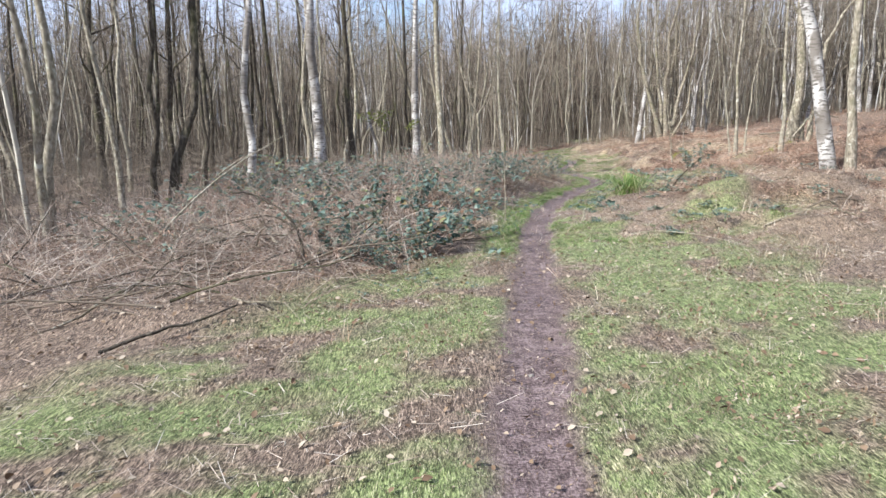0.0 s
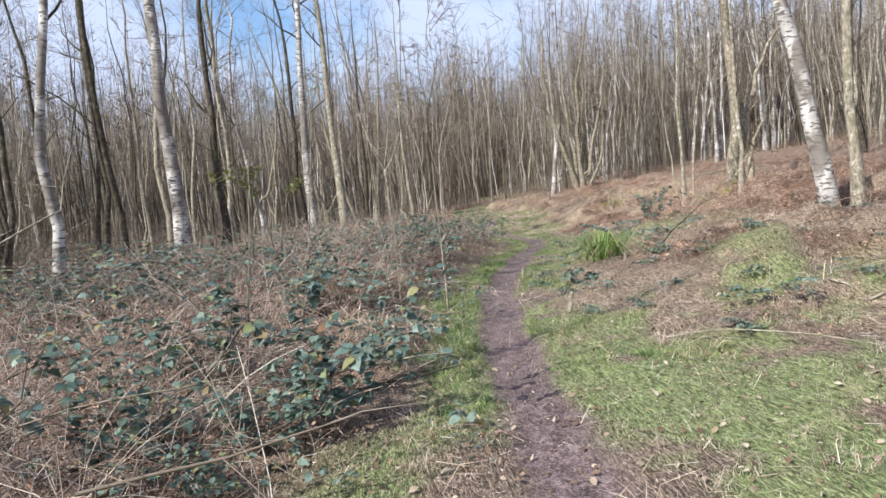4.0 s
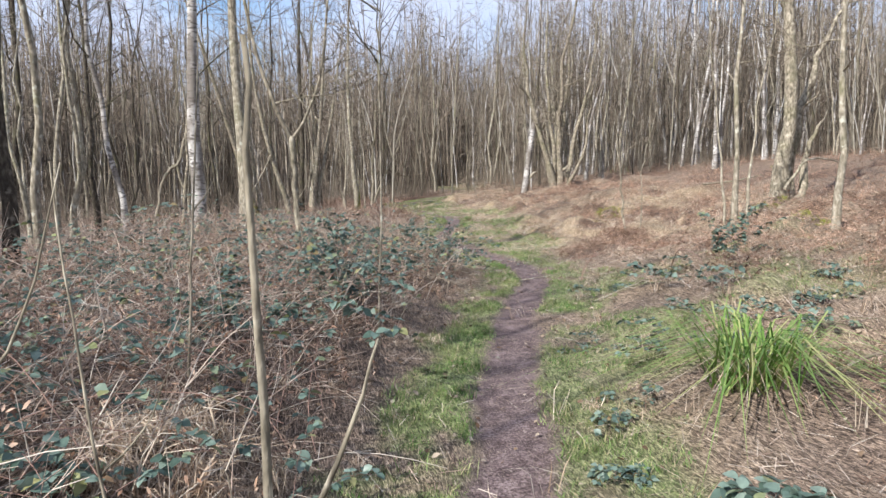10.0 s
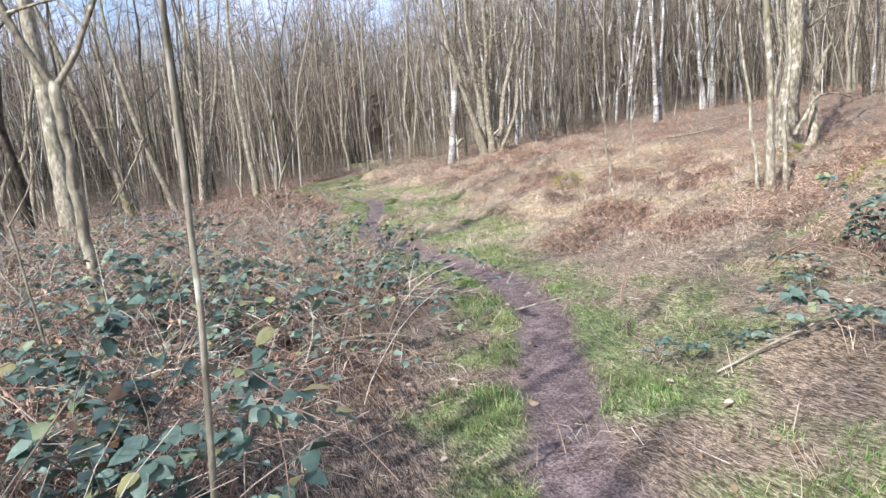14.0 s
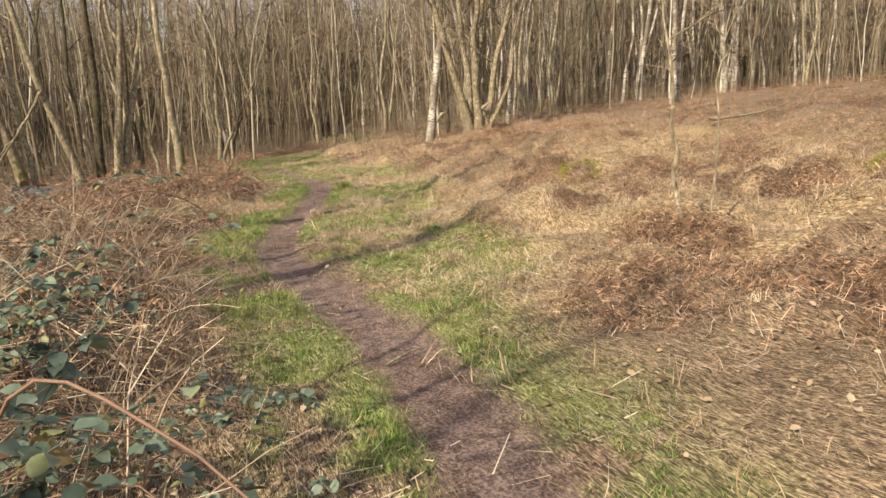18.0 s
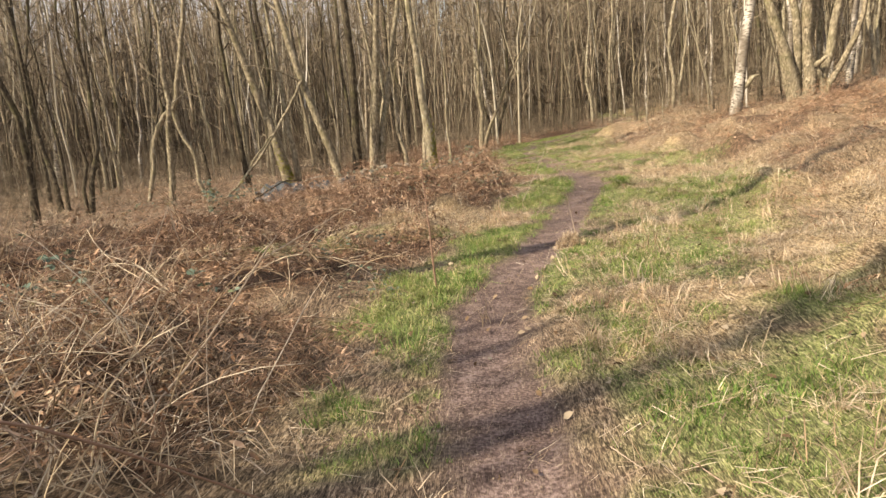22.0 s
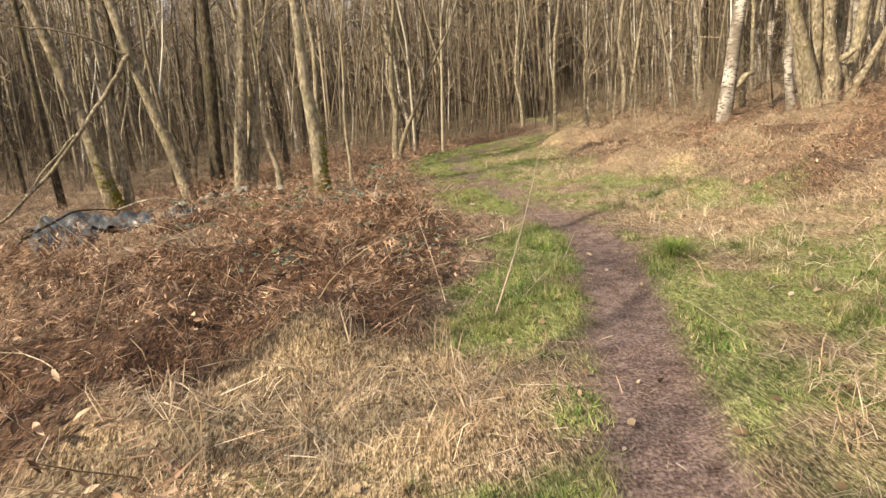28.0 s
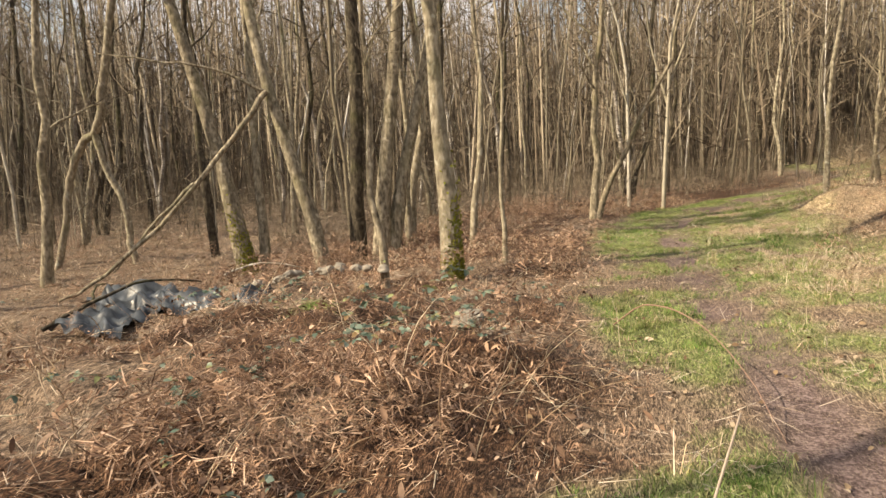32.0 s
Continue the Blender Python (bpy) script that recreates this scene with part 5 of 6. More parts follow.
# collapsed dark plastic sheeting on a heap
def sheet_heap(x, y):
    root = new("rubbish_heap")
    root.location = (x, y, float(land(x, y)) + 0.0)
    tagged(root, "low heap of earth with crumpled grey plastic sheeting", "rubbish")
    m, t, b = shade("grey_plastic", 0.35)
    n = noise_of(t, 6, 5)
    t.links.new(ramp(t, n, [(0.3, (0.03, 0.034, 0.04)), (0.6, (0.075, 0.087, 0.102)), (0.8, (0.19, 0.21, 0.235))]), b.inputs["Base Color"])
    bump(t, b, n, 0.5, 0.03)
    for k, (cx, cy, w, d, h, rise) in enumerate(((-0.95, -1.05, 0.5, 0.46, 0.18, 0.0), (-1.1, -0.3, 0.62, 0.42, 0.28, 0.08), (-0.1, -0.55, 0.5, 0.34, 0.22, 0.12), (0.75, -0.5, 0.26, 0.32, 0.28, 0.1))):
        r = np.random.RandomState(70 + k)
        nx, ny = 26, 18
        v = []
        for j in range(ny):
            for i in range(nx):
                u, q = i / (nx - 1) * 2 - 1, j / (ny - 1) * 2 - 1
                zz = h * (1 - 0.75 * max(abs(u), abs(q)) ** 2) + 0.05 * math.sin(u * 9 + q * 4 + k) + 0.04 * math.sin(q * 13 - u * 3) + r.normal(0, 0.008)
                v.append((cx + u * w + 0.06 * math.sin(q * 5), cy + q * d + 0.05 * math.sin(u * 6), zz + rise))
        f = []
        for j in range(ny - 1):
            for i in range(nx - 1):
                a = j * nx + i
                f += [(a, a + 1, a + nx + 1), (a, a + nx + 1, a + nx)]
        ob = part("sheet", fast_mesh("sheet", np.array(v), np.array(f), m, True), root)
    n = 40
    V = []
    for j in range(n):
        for i in range(n):
            u, q = i / (n - 1) * 2 - 1, j / (n - 1) * 2 - 1
            rr = math.hypot(u, q)
            V.append((u * 2.2, q * 1.6, 0.34 * float(step(np.array(1.15 - rr))) * (0.8 + 0.4 * float(fuzz(u * 3, q * 3, 0.6, 2))) - 0.08 + float(land(x + u * 2.2, y + q * 1.6)) - root.location.z))
    F = []
    for j in range(n - 1):
        for i in range(n - 1):
            a = j * n + i
            F += [(a, a + 1, a + n + 1), (a, a + n + 1, a + n)]
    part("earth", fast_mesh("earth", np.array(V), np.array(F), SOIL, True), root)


sheet_heap(0.7, 42.4)


# ---- fallen boughs, sticks and dead limbs ----
def bough(name, pts, r0, material, label, category="branch", forks=(), taper=0.35, sides=6):
    """A bent stick through the given points (x, y, height over the ground)."""
    base = Vector(pts[0])
    z0 = float(land(base.x, base.y))
    root = new(name)
    root.location = (base.x, base.y, z0)
    tagged(root, label, category)
    rr = np.random.RandomState(int(abs(base.x * 131 + base.y * 17)) % 9999)

    def smooth(p):
        q = [Vector((a[0] - base.x, a[1] - base.y, a[2] + float(land(a[0], a[1])) - z0)) for a in p]
        out = []
        for k in range(len(q) - 1):
            a, b, c, d = q[max(k - 1, 0)], q[k], q[k + 1], q[min(k + 2, len(q) - 1)]
            for s in range(4):
                u = s / 4
                out.append(0.5 * ((2 * b) + (c - a) * u + (2 * a - 5 * b + 4 * c - d) * u * u + (3 * b - a - 3 * c + d) * u ** 3) + Vector((rr.normal(0, 0.25), rr.normal(0, 0.25), rr.normal(0, 0.25))) * r0)
        return out + [q[-1]]
    g = Grow()
    p = smooth(pts)
    g.tube(p, [r0 * (1 - (1 - taper) * k / (len(p) - 1)) for k in range(len(p))], sides)
    part("stick", g.mesh("stick", material), root)
    for f in forks:
        g = Grow()
        p = smooth(f)
        g.tube(p, [r0 * 0.6 * (1 - 0.75 * k / (len(p) - 1)) for k in range(len(p))], sides)
        part("fork", g.mesh("fork", material), root)
    return root


bough("fallen_branch", [(-1.7, 7.9, 0.0), (-1.75, 8.0, 0.35), (-1.95, 8.1, 0.65), (-2.4, 8.2, 0.9), (-2.7, 8.3, 0.98)], 0.022, BARK_DARK, "dark curved dead branch standing out of brambles",
      forks=[[(-1.85, 8.05, 0.5), (-2.2, 8.1, 0.62), (-2.9, 8.2, 0.60)], [(-1.7, 7.9, 0.05), (-1.3, 8.1, 0.12), (-1.0, 8.3, 0.2)]])
bough("fallen_branch", [(-2.75, 5.0, 0.03), (-2.4, 5.3, 0.09), (-2.1, 5.65, 0.06), (-1.9, 5.9, 0.10)], 0.018, BARK_DARK, "thin dark stick lying at the edge of the grass")
bough("fallen_branch", [(-4.4, 9.6, 0.1), (-3.9, 10.2, 0.7), (-3.3, 10.9, 1.2), (-2.7, 11.6, 1.5)], 0.02, BARK_PALE, "long pale dead bough leaning over brambles",
      forks=[[(-3.6, 10.5, 1.0), (-3.2, 10.4, 1.25), (-2.7, 10.6, 1.45)], [(-3.3, 10.9, 1.2), (-3.4, 11.3, 0.9), (-3.4, 11.6, 0.6)]])
bough("fallen_branch", [(-5.6, 8.2, 0.05), (-5.4, 8.4, 0.35), (-5.2, 8.6, 0.75)], 0.014, BARK_DARK, "thin dead stick poking out of bracken")
bough("fallen_branch", [(2.9, 10.4, 0.05), (3.3, 10.0, 0.12), (3.8, 9.4, 0.08), (4.2, 9.0, 0.03)], 0.010, BARK_PALE, "pale stick lying in flattened dead grass", forks=[[(3.2, 10.1, 0.1), (3.3, 10.0, 0.25), (3.5, 9.9, 0.32)]])
bough("fallen_branch", [(5.2, 10.6, 0.04), (5.9, 10.3, 0.14), (6.6, 10.3, 0.06)], 0.015, BARK_GREY, "grey stick lying on the dead grass")
bough("stump", [(2.55, 12.1, 0.0), (2.57, 12.1, 0.12), (2.58, 12.12, 0.24)], 0.028, BARK_PALE, "short pale cut stump beside the path", "stump", taper=0.85)
bough("fallen_branch", [(6.9, 20.9, 0.05), (6.6, 20.2, 0.35), (6.4, 19.4, 0.25), (6.1, 18.7, 0.03)], 0.009, THORN, "thin bent bramble runner among dead grass", forks=[[(6.6, 20.2, 0.35), (6.9, 19.9, 0.5), (7.2, 19.6, 0.4)]])
bough("sapling", [(5.57, 21.35, 0.0), (5.62, 21.4, 0.14), (5.74, 21.45, 0.27), (5.92, 21.55, 0.38)], 0.010, THORN, "small bare reddish seedling beside the path", "sapling",
      forks=[[(5.7, 21.43, 0.24), (5.68, 21.5, 0.36), (5.62, 21.6, 0.42)], [(5.8, 21.5, 0.31), (5.95, 21.5, 0.33), (6.1, 21.5, 0.30)], [(5.74, 21.45, 0.27), (5.8, 21.4, 0.4), (5.84, 21.38, 0.5)]])
bough("fallen_branch", [(4.75, 22.0, 0.02), (5.05, 21.98, 0.05), (5.4, 21.92, 0.04)], 0.010, BARK_PALE, "pale thin stick lying across the mud path")
bough("fallen_branch", [(5.1, 24.55, 0.02), (5.3, 24.7, 0.04), (5.52, 24.78, 0.03)], 0.009, BARK_PALE, "pale thin twig lying on the mud path")
bough("fallen_branch", [(4.9, 19.3, 0.02), (5.5, 19.1, 0.08), (6.2, 19.2, 0.04)], 0.010, BARK_PALE, "pale stick lying beside brambles")
bough("fallen_branch", [(14.0, 27.3, 0.3), (14.4, 27.3, 0.85), (14.5, 27.3, 1.1), (15.1, 27.4, 1.15), (15.9, 27.5, 1.05)], 0.045, BARK_PALE, "pale bent dead limb broken off an old tree")
bough("fallen_branch", [(15.5, 33.5, 0.25), (16.8, 33.6, 0.35), (18.2, 33.8, 0.3)], 0.04, BARK_PALE, "pale fallen limb on the bracken slope")
bough("dead_stalk", [(4.5, 30.4, 0.0), (4.49, 30.4, 0.5), (4.46, 30.42, 1.05)], 0.011, THORN, "upright reddish dead stalk in green grass", "stalk", forks=[[(4.5, 30.4, 0.25), (4.56, 30.36, 0.33), (4.62, 30.33, 0.36)]])
bough("dead_stalk", [(3.35, 27.4, 0.0), (3.6, 27.75, 0.45), (3.85, 28.1, 0.86), (3.88, 28.15, 0.9)], 0.007, CANE, "pale forked dead cane leaning over bracken", "stalk", forks=[[(3.86, 28.1, 0.82), (4.0, 28.4, 0.88), (4.2, 28.8, 0.98)]])
bough("dead_stalk", [(2.9, 27.9, 0.0), (3.1, 28.1, 0.5), (3.25, 28.3, 0.95)], 0.006, CANE, "pale dead cane leaning in bracken", "stalk", forks=[[(3.25, 28.3, 0.95), (3.3, 28.3, 0.7), (3.4, 28.4, 0.5)]])
bough("dead_stalk", [(-0.85, 36.9, 0.0), (-0.85, 36.9, 0.5), (-0.83, 36.9, 1.05)], 0.016, BARK_DARK, "dark upright dead stem in bracken", "stalk")
bough("dead_stalk", [(3.05, 26.8, 0.0), (3.1, 26.9, 0.5), (3.12, 27.0, 1.0)], 0.008, CANE, "pale upright dead cane in bracken", "stalk")
bough("dead_stalk", [(5.55, 35.1, 0.0), (5.85, 35.7, 0.45), (6.15, 36.4, 0.95)], 0.007, CANE, "long pale dead stalk leaning over green grass", "stalk")
bough("dead_stalk", [(5.25, 35.4, 0.0), (5.2, 35.7, 0.25), (5.1, 36.0, 0.5)], 0.005, CANE, "thin pale dead stalk in grass", "stalk")
bough("dead_stalk", [(5.95, 31.9, 0.0), (5.9, 31.95, 0.3), (5.86, 32.0, 0.6)], 0.005, CANE, "thin pale dead stalk beside the path", "stalk")
bough("bramble_runner", [(5.75, 40.6, 0.05), (6.0, 40.3, 0.32), (6.3, 39.7, 0.36), (6.55, 39.1, 0.2), (6.7, 38.6, 0.0)], 0.007, THORN, "arching bramble runner over the verge", "bramble")
bough("fallen_branch", [(2.1, 37.4, 0.2), (2.5, 37.4, 0.25), (2.95, 37.4, 0.22)], 0.012, BARK_PALE, "pale straight stick lying on dead bracken")
bough("fallen_branch", [(-0.45, 45.7, 3.35), (-0.8, 45.1, 2.5), (-1.4, 44.2, 1.4), (-2.0, 43.2, 0.5), (-2.3, 42.6, 0.15)], 0.055, BARK_GREY, "broken grey bough hanging from a leaning tree to the ground",
      forks=[[(-0.45, 45.7, 3.35), (-1.2, 45.3, 3.75), (-2.2, 44.9, 3.9), (-3.0, 44.6, 4.1)], [(-1.2, 44.5, 1.8), (-1.7, 43.9, 1.1), (-1.9, 43.3, 0.5)]])
bough("fallen_branch", [(-0.9, 41.0, 0.1), (-0.5, 41.4, 0.4), (-0.2, 42.0, 0.55), (0.2, 42.6, 0.4)], 0.03, BARK_DARK, "dark fallen bough beside a rubbish heap", forks=[[(-0.5, 41.4, 0.4), (-0.8, 41.8, 0.55), (-1.0, 42.3, 0.5)]])
bough("fallen_branch", [(-0.6, 44.3, 0.3), (0.1, 44.3, 0.42), (0.9, 44.2, 0.3)], 0.022, BIRCH, "pale fallen stick behind a rubbish heap")
bough("bramble_runner", [(3.5, 22.2, 0.3), (3.75, 22.0, 0.95), (4.0, 21.7, 1.02), (4.25, 21.55, 0.75), (4.3, 21.5, 0.4)], 0.0042, THORN, "arching red bramble runner over the path edge", "bramble")
bough("bramble_runner", [(3.4, 25.2, 0.2), (3.6, 25.5, 0.85), (4.0, 25.8, 0.9), (4.3, 26.2, 0.6), (4.5, 26.5, 0.25)], 0.006, THORN, "arching red bramble runner over bracken", "bramble")
for x, y, h, lx, ly, rad in ((1.16, 12.5, 1.95, -0.02, 0.02, 0.014), (0.6, 12.6, 2.4, 0.0, 0.0, 0.007), (0.75, 13.1, 1.6, -0.12, 0.1, 0.007), (0.3, 11.6, 1.4, 0.2, 0.1, 0.008), (-0.2, 12.2, 1.8, -0.1, 0.1, 0.008),
                             (-0.9, 10.4, 1.9, 0.1, 0.0, 0.009), (0.5, 15.4, 2.2, 0.05, 0.1, 0.010), (-0.6, 14.4, 2.6, 0.1, 0.0, 0.012), (1.2, 19.6, 2.0, -0.1, 0.0, 0.010)):
    bough("dead_stalk", [(x, y, 0.0), (x + lx * h * 0.3, y + ly * h * 0.3, h * 0.35), (x + lx * h * 0.8, y + ly * h * 0.8, h * 0.75), (x + lx * h, y + ly * h, h)], rad, BARK_GREY, "thin bare upright stem growing out of brambles", "sapling",
          forks=[[(x + lx * h * 0.5, y + ly * h * 0.5, h * 0.5), (x + lx * h * 0.5 + 0.12, y + ly * h * 0.5, h * 0.6), (x + lx * h * 0.5 + 0.2, y, h * 0.72)]])


# tangled heaps of cut brushwood at the edge of the clearing
def brush_pile(x, y, rx, ry, height, sticks, seed):
    r = np.random.RandomState(seed)
    root = new("brush_pile")
    root.location = (x, y, float(land(x, y)))
    tagged(root, "tangled pile of dead brown branches and twigs", "brushwood")
    twig = Grow()
    for k in range(sticks):
        a, q = r.uniform(0, 6.28), math.sqrt(r.rand())
        px, py = math.cos(a) * q * rx, math.sin(a) * q * ry
        p = Vector((px, py, height * (1 - q * q) * r.uniform(0.1, 1.0) + float(land(x + px, y + py)) - root.location.z))
        b = r.uniform(0, 6.28)
        d = Vector((math.cos(b), math.sin(b), r.normal(0.12, 0.28))).normalized()
        L = r.uniform(0.7, 2.1)
        r0 = r.uniform(0.005, 0.017)
        pts = [p]
        for j in range(6):
            d = (d + Vector((r.normal(0, 0.16), r.normal(0, 0.16), r.normal(-0.06, 0.10)))).normalized()
            pts.append(pts[-1] + d * L / 6)
        g = Grow()
        g.tube(pts, [r0 * (1 - 0.12 * j) for j in range(7)], 5)
        for j in range(7):
            s0, e = point_on(pts, r.uniform(0.2, 1.0))
            w = (e + Vector((r.normal(0, 0.7), r.normal(0, 0.7), r.normal(0.1, 0.5)))).normalized()
            twig.tube([s0, s0 + w * 0.18, s0 + w * r.uniform(0.25, 0.6) + Vector((0, 0, r.normal(0, 0.08)))], [r0 * 0.4, r0 * 0.28, 0.0012], 3, cap=False)
        part("stick", g.mesh("stick", (BARK_DARK, TWIG, TWIG, BARK_GREY)[k % 4]), root)
    tagged(part("twigs", twig.mesh("twigs", TWIG), root, "fine dead side twigs"), kind="stuff")


brush_pile(-2.6, 8.6, 1.5, 1.3, 0.55, 46, 801)
brush_pile(-4.6, 9.8, 1.7, 1.6, 0.6, 40, 802)
brush_pile(-1.2, 10.2, 1.3, 1.6, 0.6, 34, 803)
brush_pile(-3.4, 6.6, 1.3, 0.9, 0.2, 22, 804)
brush_pile(6.2, 10.6, 2.0, 1.3, 0.08, 20, 805)
brush_pile(6.5, 15.2, 1.6, 1.6, 0.15, 16, 807)


# mossy mounds and a heap of bracken round a sapling
def mound(x, y, radius, height, material, label, name="moss_mound", category="mound", bits=260, tem_k=None):
    root = new(name)
    root.location = (x, y, float(land(x, y)))
    tagged(root, label, category)
    n, V, F = 14, [], []
    for j in range(n):
        for i in range(n * 2):
            a, q = i / (n * 2) * 6.283, j / (n - 1)
            rr = radius * q * (1 + 0.25 * (float(fuzz(math.cos(a) * 2 + x, math.sin(a) * 2 + y, 0.9, 1)) - 0.5))
            V.append((math.cos(a) * rr, math.sin(a) * rr, (0.55 if tem_k else 1.0) * height * (1 - q * q) * (0.8 + 0.4 * float(fuzz(x + rr * 5, a * 2, 0.7, 2))) - 0.10 * q * q + float(land(x + math.cos(a) * rr, y + math.sin(a) * rr)) - root.location.z))
    for j in range(n - 1):
        for i in range(n * 2):
            a, b = j * n * 2 + i, j * n * 2 + (i + 1) % (n * 2)
            F += [(a, a + n * 2, b + n * 2), (a, b + n * 2, b)]
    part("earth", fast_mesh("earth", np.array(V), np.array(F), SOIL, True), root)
    r = np.random.RandomState(int(x * 10 + y))
    a, q = r.uniform(0, 6.28, bits), np.sqrt(r.rand(bits))
    px, py = np.cos(a) * q * radius, np.sin(a) * q * radius
    pz = height * (1 - q * q) * r.uniform(0.45, 0.95, bits) + land(x + px, y + py) - root.location.z
    tem = tem_k or [short_tuft(14, 900 + k) for k in range(4)]
    big = r.uniform(0.25, 0.6, bits) if name == 'bracken_heap' else r.uniform(0.14, 0.32, bits) if name == 'straw_heap' else r.uniform(0.03, 0.08, bits)
    tagged(part("cover", fast_mesh("cover", *scatter(tem, px, py, pz, r.uniform(0, 6.28, bits), r.normal(0.1, 0.5, bits), big, r.randint(0, len(tem), bits)), material), root), kind="stuff")


fern = [sprig_template(80 + k) for k in range(6)]
mound(11.2, 32.25, 0.45, 0.28, MOSS, "yellow-green mossy mound on the slope")
mound(9.66, 29.5, 0.28, 0.22, MOSS, "small mossy stump in dead bracken")
mound(13.4, 27.2, 0.5, 0.35, MOSS, "yellow-green mossy stump mound at a tree foot")
mound(11.3, 23.2, 0.5, 0.25, MOSS, "mossy green mound on the slope")
mound(21.9, 53.0, 0.6, 0.6, MOSS, "mossy mound at the foot of a leaning birch")
mound(7.5, 25.0, 0.9, 0.18, RUST, "heap of collapsed rust-brown bracken", "bracken_heap", "bracken", 300, fern)
mound(8.9, 26.4, 0.6, 0.5, RUST, "heap of collapsed rust-brown bracken round a sapling", "bracken_heap", "bracken", 440, fern)
mound(4.1, 38.0, 0.9, 0.12, RUST, "heap of collapsed rust-brown bracken beside the path", "bracken_heap", "bracken", 840, fern)
mound(2.0, 35.8, 1.2, 0.10, RUST, "heap of collapsed rust-brown bracken", "bracken_heap", "bracken", 840, fern)
mound(3.3, 28.6, 0.8, 0.35, RUST, "heap of broken dead bracken and canes", "bracken_heap", "bracken", 260, fern)
mound(5.85, 31.75, 0.15, 0.15, STRAW, "small tussock of dead grass beside the path", "grass_tussock", "grass", 90, [short_tuft(12, 5)])

tuss = [tussock_template(420 + k, 20) for k in range(4)]
for x, y, w, h in ((0.35, 11.5, 0.6, 0.22), (-0.3, 12.9, 0.7, 0.25), (0.6, 14.6, 0.5, 0.2), (-1.0, 9.4, 0.6, 0.2)):
    mound(x, y, w, h, STRAW, "collapsed heap of bleached dead grass beside the path", "straw_heap", "grass", 60, tuss)

tem = [cane_template(190 + k, 0.2, 5, 1.25) for k in range(8)]
x, y, r = rng_points(20000, -4, 6, 19, 43, lambda x, y: stalk_patch(x, y) * np.where(y < 30.5, 1.0, 0.3), 39)
stuff("bracken_stalks", "tan dead bracken stalks leaning every way", "bracken", lay(tem, x, y, r, r.uniform(0.35, 0.9, len(x)), -0.9, 0.7, np.where(y < 30.5, r.uniform(0, 0.3, len(x)), 0.0)), STRAW)


# pale broken rubble on the heap
def rubble(x, y, size, seed, material, label, rise=0.0):
    r = np.random.RandomState(seed)
    bm = bmesh.new()
    bmesh.ops.create_icosphere(bm, subdivisions=2, radius=size)
    for v in bm.verts:
        v.co *= 1 + r.normal(0, 0.12)
        v.co.z *= 0.6
    me = bpy.data.meshes.new("stone")
    bm.to_mesh(me)
    bm.free()
    me.materials.append(material)
    ob = tagged(new("stone", me), label, "stone")
    ob.location = (x, y, float(land(x, y)) + size * 0.25 + rise)
    ob.rotation_euler = (r.normal(0, 0.3), r.normal(0, 0.3), r.uniform(0, 6.28))


m, t, b = shade("pale_stone", 0.85)
n = noise_of(t, 14, 5)
t.links.new(ramp(t, n, [(0.3, (0.16, 0.14, 0.115)), (0.6, (0.30, 0.275, 0.235)), (0.8, (0.50, 0.475, 0.43))]), b.inputs["Base Color"])
bump(t, b, n, 0.5, 0.01)
r = np.random.RandomState(99)
for k in range(26):
    rubble(2.0 + r.normal(0, 0.45), 42.2 + r.normal(0, 0.3), r.uniform(0.02, 0.085), 600 + k, m, "small pale stone on the rubbish heap", 0.26)
rubble(4.68, 39.8, 0.13, 640, m, "pale stone half sunk in dead bracken", 0.14)
for k, (x, y) in enumerate(((1.62, 11.2), (2.15, 14.3), (5.2, 22.6), (5.15, 25.9), (0.65, 4.3), (3.0, 17.4), (4.95, 28.7), (6.7, 36.3))):
    rubble(x, y, 0.014 + 0.005 * (k % 3), 660 + k, m, "small pale stone trodden into the mud path")


# tall evergreen shrub shoot above the brambles
def leafy_shoot(x, y, height, seed):
    r = np.random.RandomState(seed)
    m = island_mat("yellow_green_leaf", [(0.0, (0.12, 0.15, 0.03)), (0.6, (0.24, 0.27, 0.05)), (1.0, (0.36, 0.33, 0.08))], 0.45, 30, 0.25)
    root = new("shrub")
    root.location = (x, y, float(land(x, y)))
    tagged(root, "thin shrub with a head of yellow-green leaves above brambles", "shrub")
    lf = Grow()
    for k in range(4):
        a = r.uniform(0, 6.28)
        pts = [Vector((0, 0, 0)), Vector((math.cos(a) * 0.1, math.sin(a) * 0.1, height * 0.5)), Vector((math.cos(a) * 0.25, math.sin(a) * 0.25, height * 0.85)), Vector((math.cos(a) * 0.5, math.sin(a) * 0.5, height))]
        g = Grow()
        g.tube(pts, [0.012, 0.010, 0.007, 0.003], 5, cap=False)
        part("stem", g.mesh("stem", BARK_GREY), root)
        for _ in range(30):
            q, e = point_on(pts, r.uniform(0.72, 1.0))
            o = Vector((r.normal(), r.normal(), r.normal(0.2, 0.5))).normalized()
            lf.leaf(q + o * 0.03, o, Vector((r.normal(0, 0.4), r.normal(0, 0.4), 1)), r.uniform(0.06, 0.10), 0.04)
    tagged(part("foliage", lf.mesh("foliage", m, False), root), kind="stuff")


leafy_shoot(-1.44, 14.9, 1.75, 3)
leafy_shoot(-1.1, 15.2, 1.55, 4)

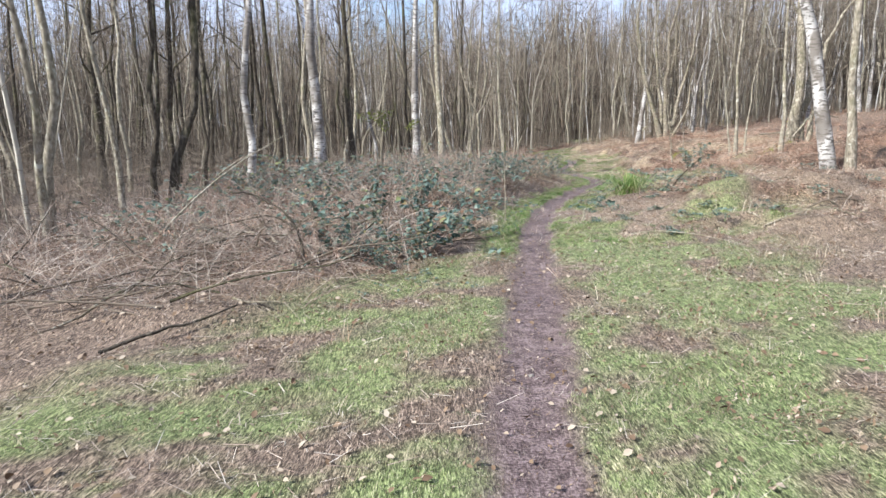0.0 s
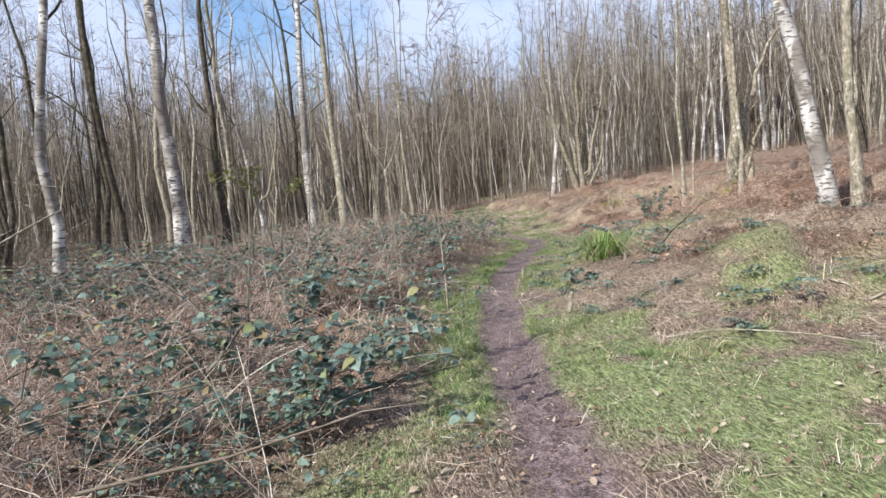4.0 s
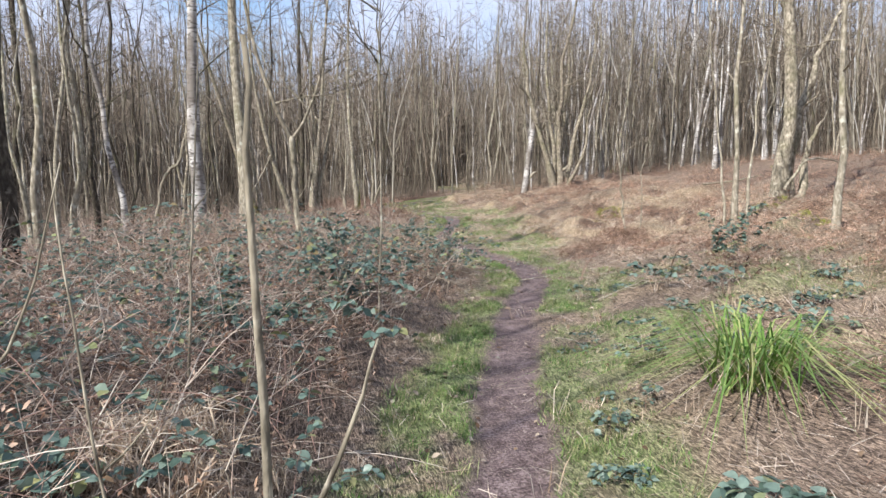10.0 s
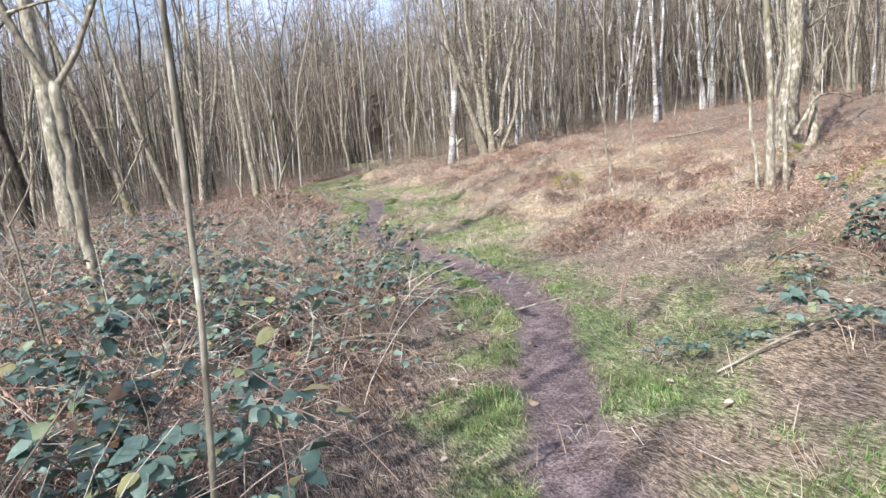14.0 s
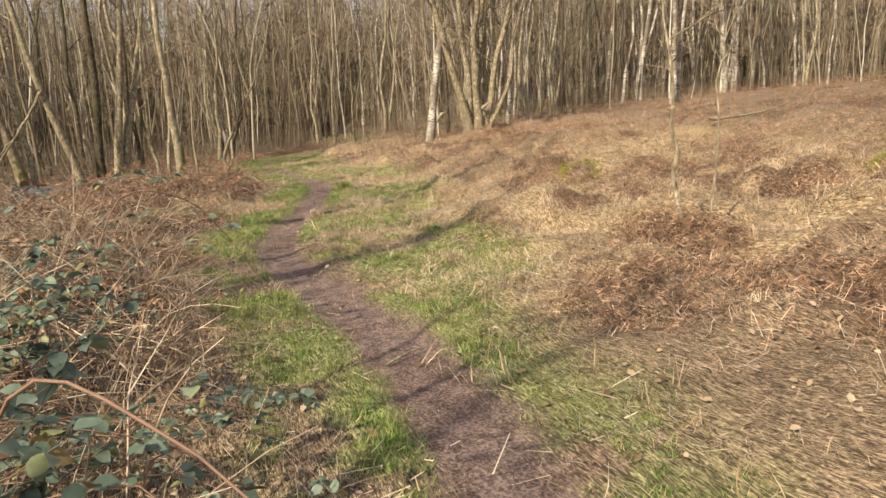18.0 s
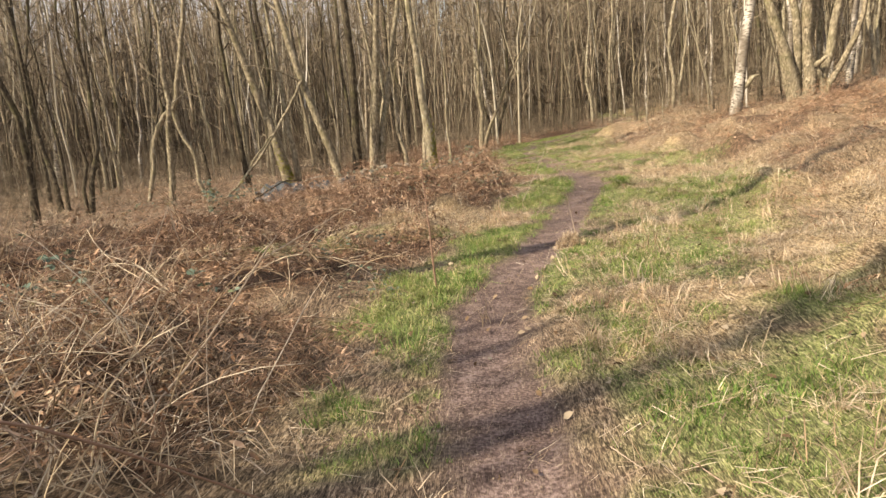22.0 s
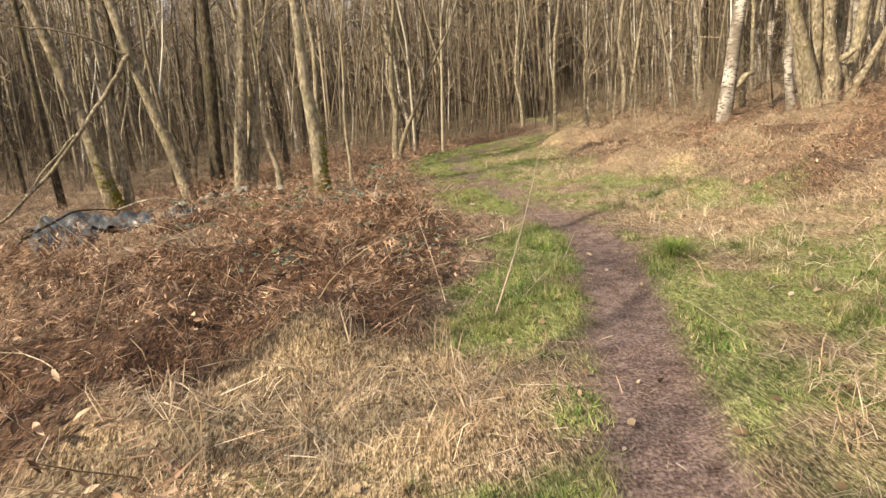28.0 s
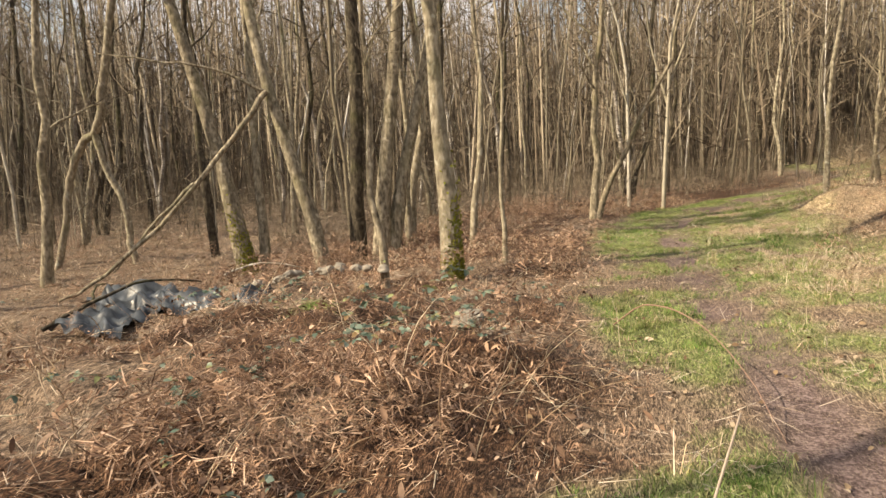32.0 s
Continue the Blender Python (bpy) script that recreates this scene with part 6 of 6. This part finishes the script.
# sparse cover on the floor of the wood
tem = [sprig_template(220 + k, 9) for k in range(8)]
x, y, r = rng_points(11000, -20, 14, 34, 66, lambda x, y: (np.abs(x - way_x(y)) > 1.6) * ((x < -4) | (y > 43)) * (0.2 + 0.8 * fuzz(x, y, 1.4, 3)), 41)
xb, yb, r = rng_points(6000, -11, 1.5, 41, 52, lambda x, y: off_heap(x, y) * (0.25 + 0.75 * step((fuzz(x, y, 1.1, 1) - 0.35) / 0.2)), 141)
x, y = np.concatenate([x, xb]), np.concatenate([y, yb])
stuff("woodland_floor_litter", "dead bracken and grass on the floor of the wood", "litter", lay(tem, x, y, r, r.uniform(0.25, 0.7, len(x)), 0.1, 0.5, 0.02), RUST)
tem = [flat_straw(10, 260 + k) for k in range(5)]
x, y, r = rng_points(9000, -20, 14, 34, 64, lambda x, y: (np.abs(x - way_x(y)) > 1.4) * ((x < -2) | (y > 43)) * step((fuzz(x, y, 2.0, 1) - 0.35) / 0.2), 42)
stuff("woodland_floor_grass", "pale dead grass on the floor of the wood", "grass", lay(tem, x, y, r, r.uniform(0.2, 0.5, len(x)), 0.1, 0.3, 0.02), STRAW)


# crisp curled leaf scraps through the bracken, the brambles and the worn grass
def curl_template(seed):
    r = np.random.RandomState(seed)
    g = Grow()
    for k in range(3):
        p = Vector((r.normal(0, 0.6), r.normal(0, 0.6), r.uniform(0, 0.5)))
        g.leaf(p, (r.normal(), r.normal(), r.normal(0.1, 0.6)), (r.normal(0, 0.7), r.normal(0, 0.7), 1), r.uniform(0.6, 1.3), r.uniform(0.2, 0.45))
    return g.arrays()


tem = [curl_template(270 + k) for k in range(10)]
x, y, r = rng_points(42000, -5, 16, 10, 48, lambda x, y: brackeny(x, y) * np.where(x < way_x(y), 1.0, np.where(y < 27, 0.9, 0.35)), 43)
left = x < way_x(y)
n = len(x)
stuff("bracken_scraps", "crisp curled scraps of rust-brown bracken", "bracken",
      scatter(tem, x, y, land(x, y) + np.where(left, r.uniform(0.0, 0.32, n) * hump(x, y), 0.03), r.uniform(0, 6.28, n), r.normal(0, 0.5, n), r.uniform(0.03, 0.075, n), r.randint(0, 10, n)), RUST)
x, y, r = rng_points(26000, -7, 5, 7, 30, thicket, 44)
n = len(x)
stuff("bramble_litter", "withered brown leaves caught in the brambles", "leaves",
      scatter(tem, x, y, land(x, y) + r.uniform(0.0, 0.55, n) ** 1.3, r.uniform(0, 6.28, n), r.normal(0, 0.6, n), r.uniform(0.02, 0.055, n), r.randint(0, 10, n)), FERN)
x, y, r = rng_points(20000, -5, 7, 0, 10, lambda x, y: 0.15 + 0.85 * step((fuzz(x, y, 0.7, 3) - 0.45) / 0.2) * (1 - 0.6 * trodden(x, y)), 45)
n = len(x)
stuff("fallen_leaves", "dull brown fallen leaves among worn grass", "leaves", lay(tem, x, y, r, r.uniform(0.018, 0.04, n), 0, 0.3, 0.004), LITTER)
tem = [sliver_template(5, 290 + k) for k in range(6)] + [curl_template(300 + k) for k in range(4)]
x, y, r = rng_points(60000, -1, 8, 0, 46, lambda x, y: trodden(x, y) * 0.9, 46)
n = len(x)
which = r.randint(0, 10, n)
stuff("path_litter", "bits of twig, leaf and clod trodden into the path", "litter",
      scatter(tem, x, y, land(x, y) + 0.002, r.uniform(0, 6.28, n), r.normal(0, 0.15, n), np.where(which < 6, r.uniform(0.025, 0.10, n), r.uniform(0.006, 0.018, n)), which), LITTER)
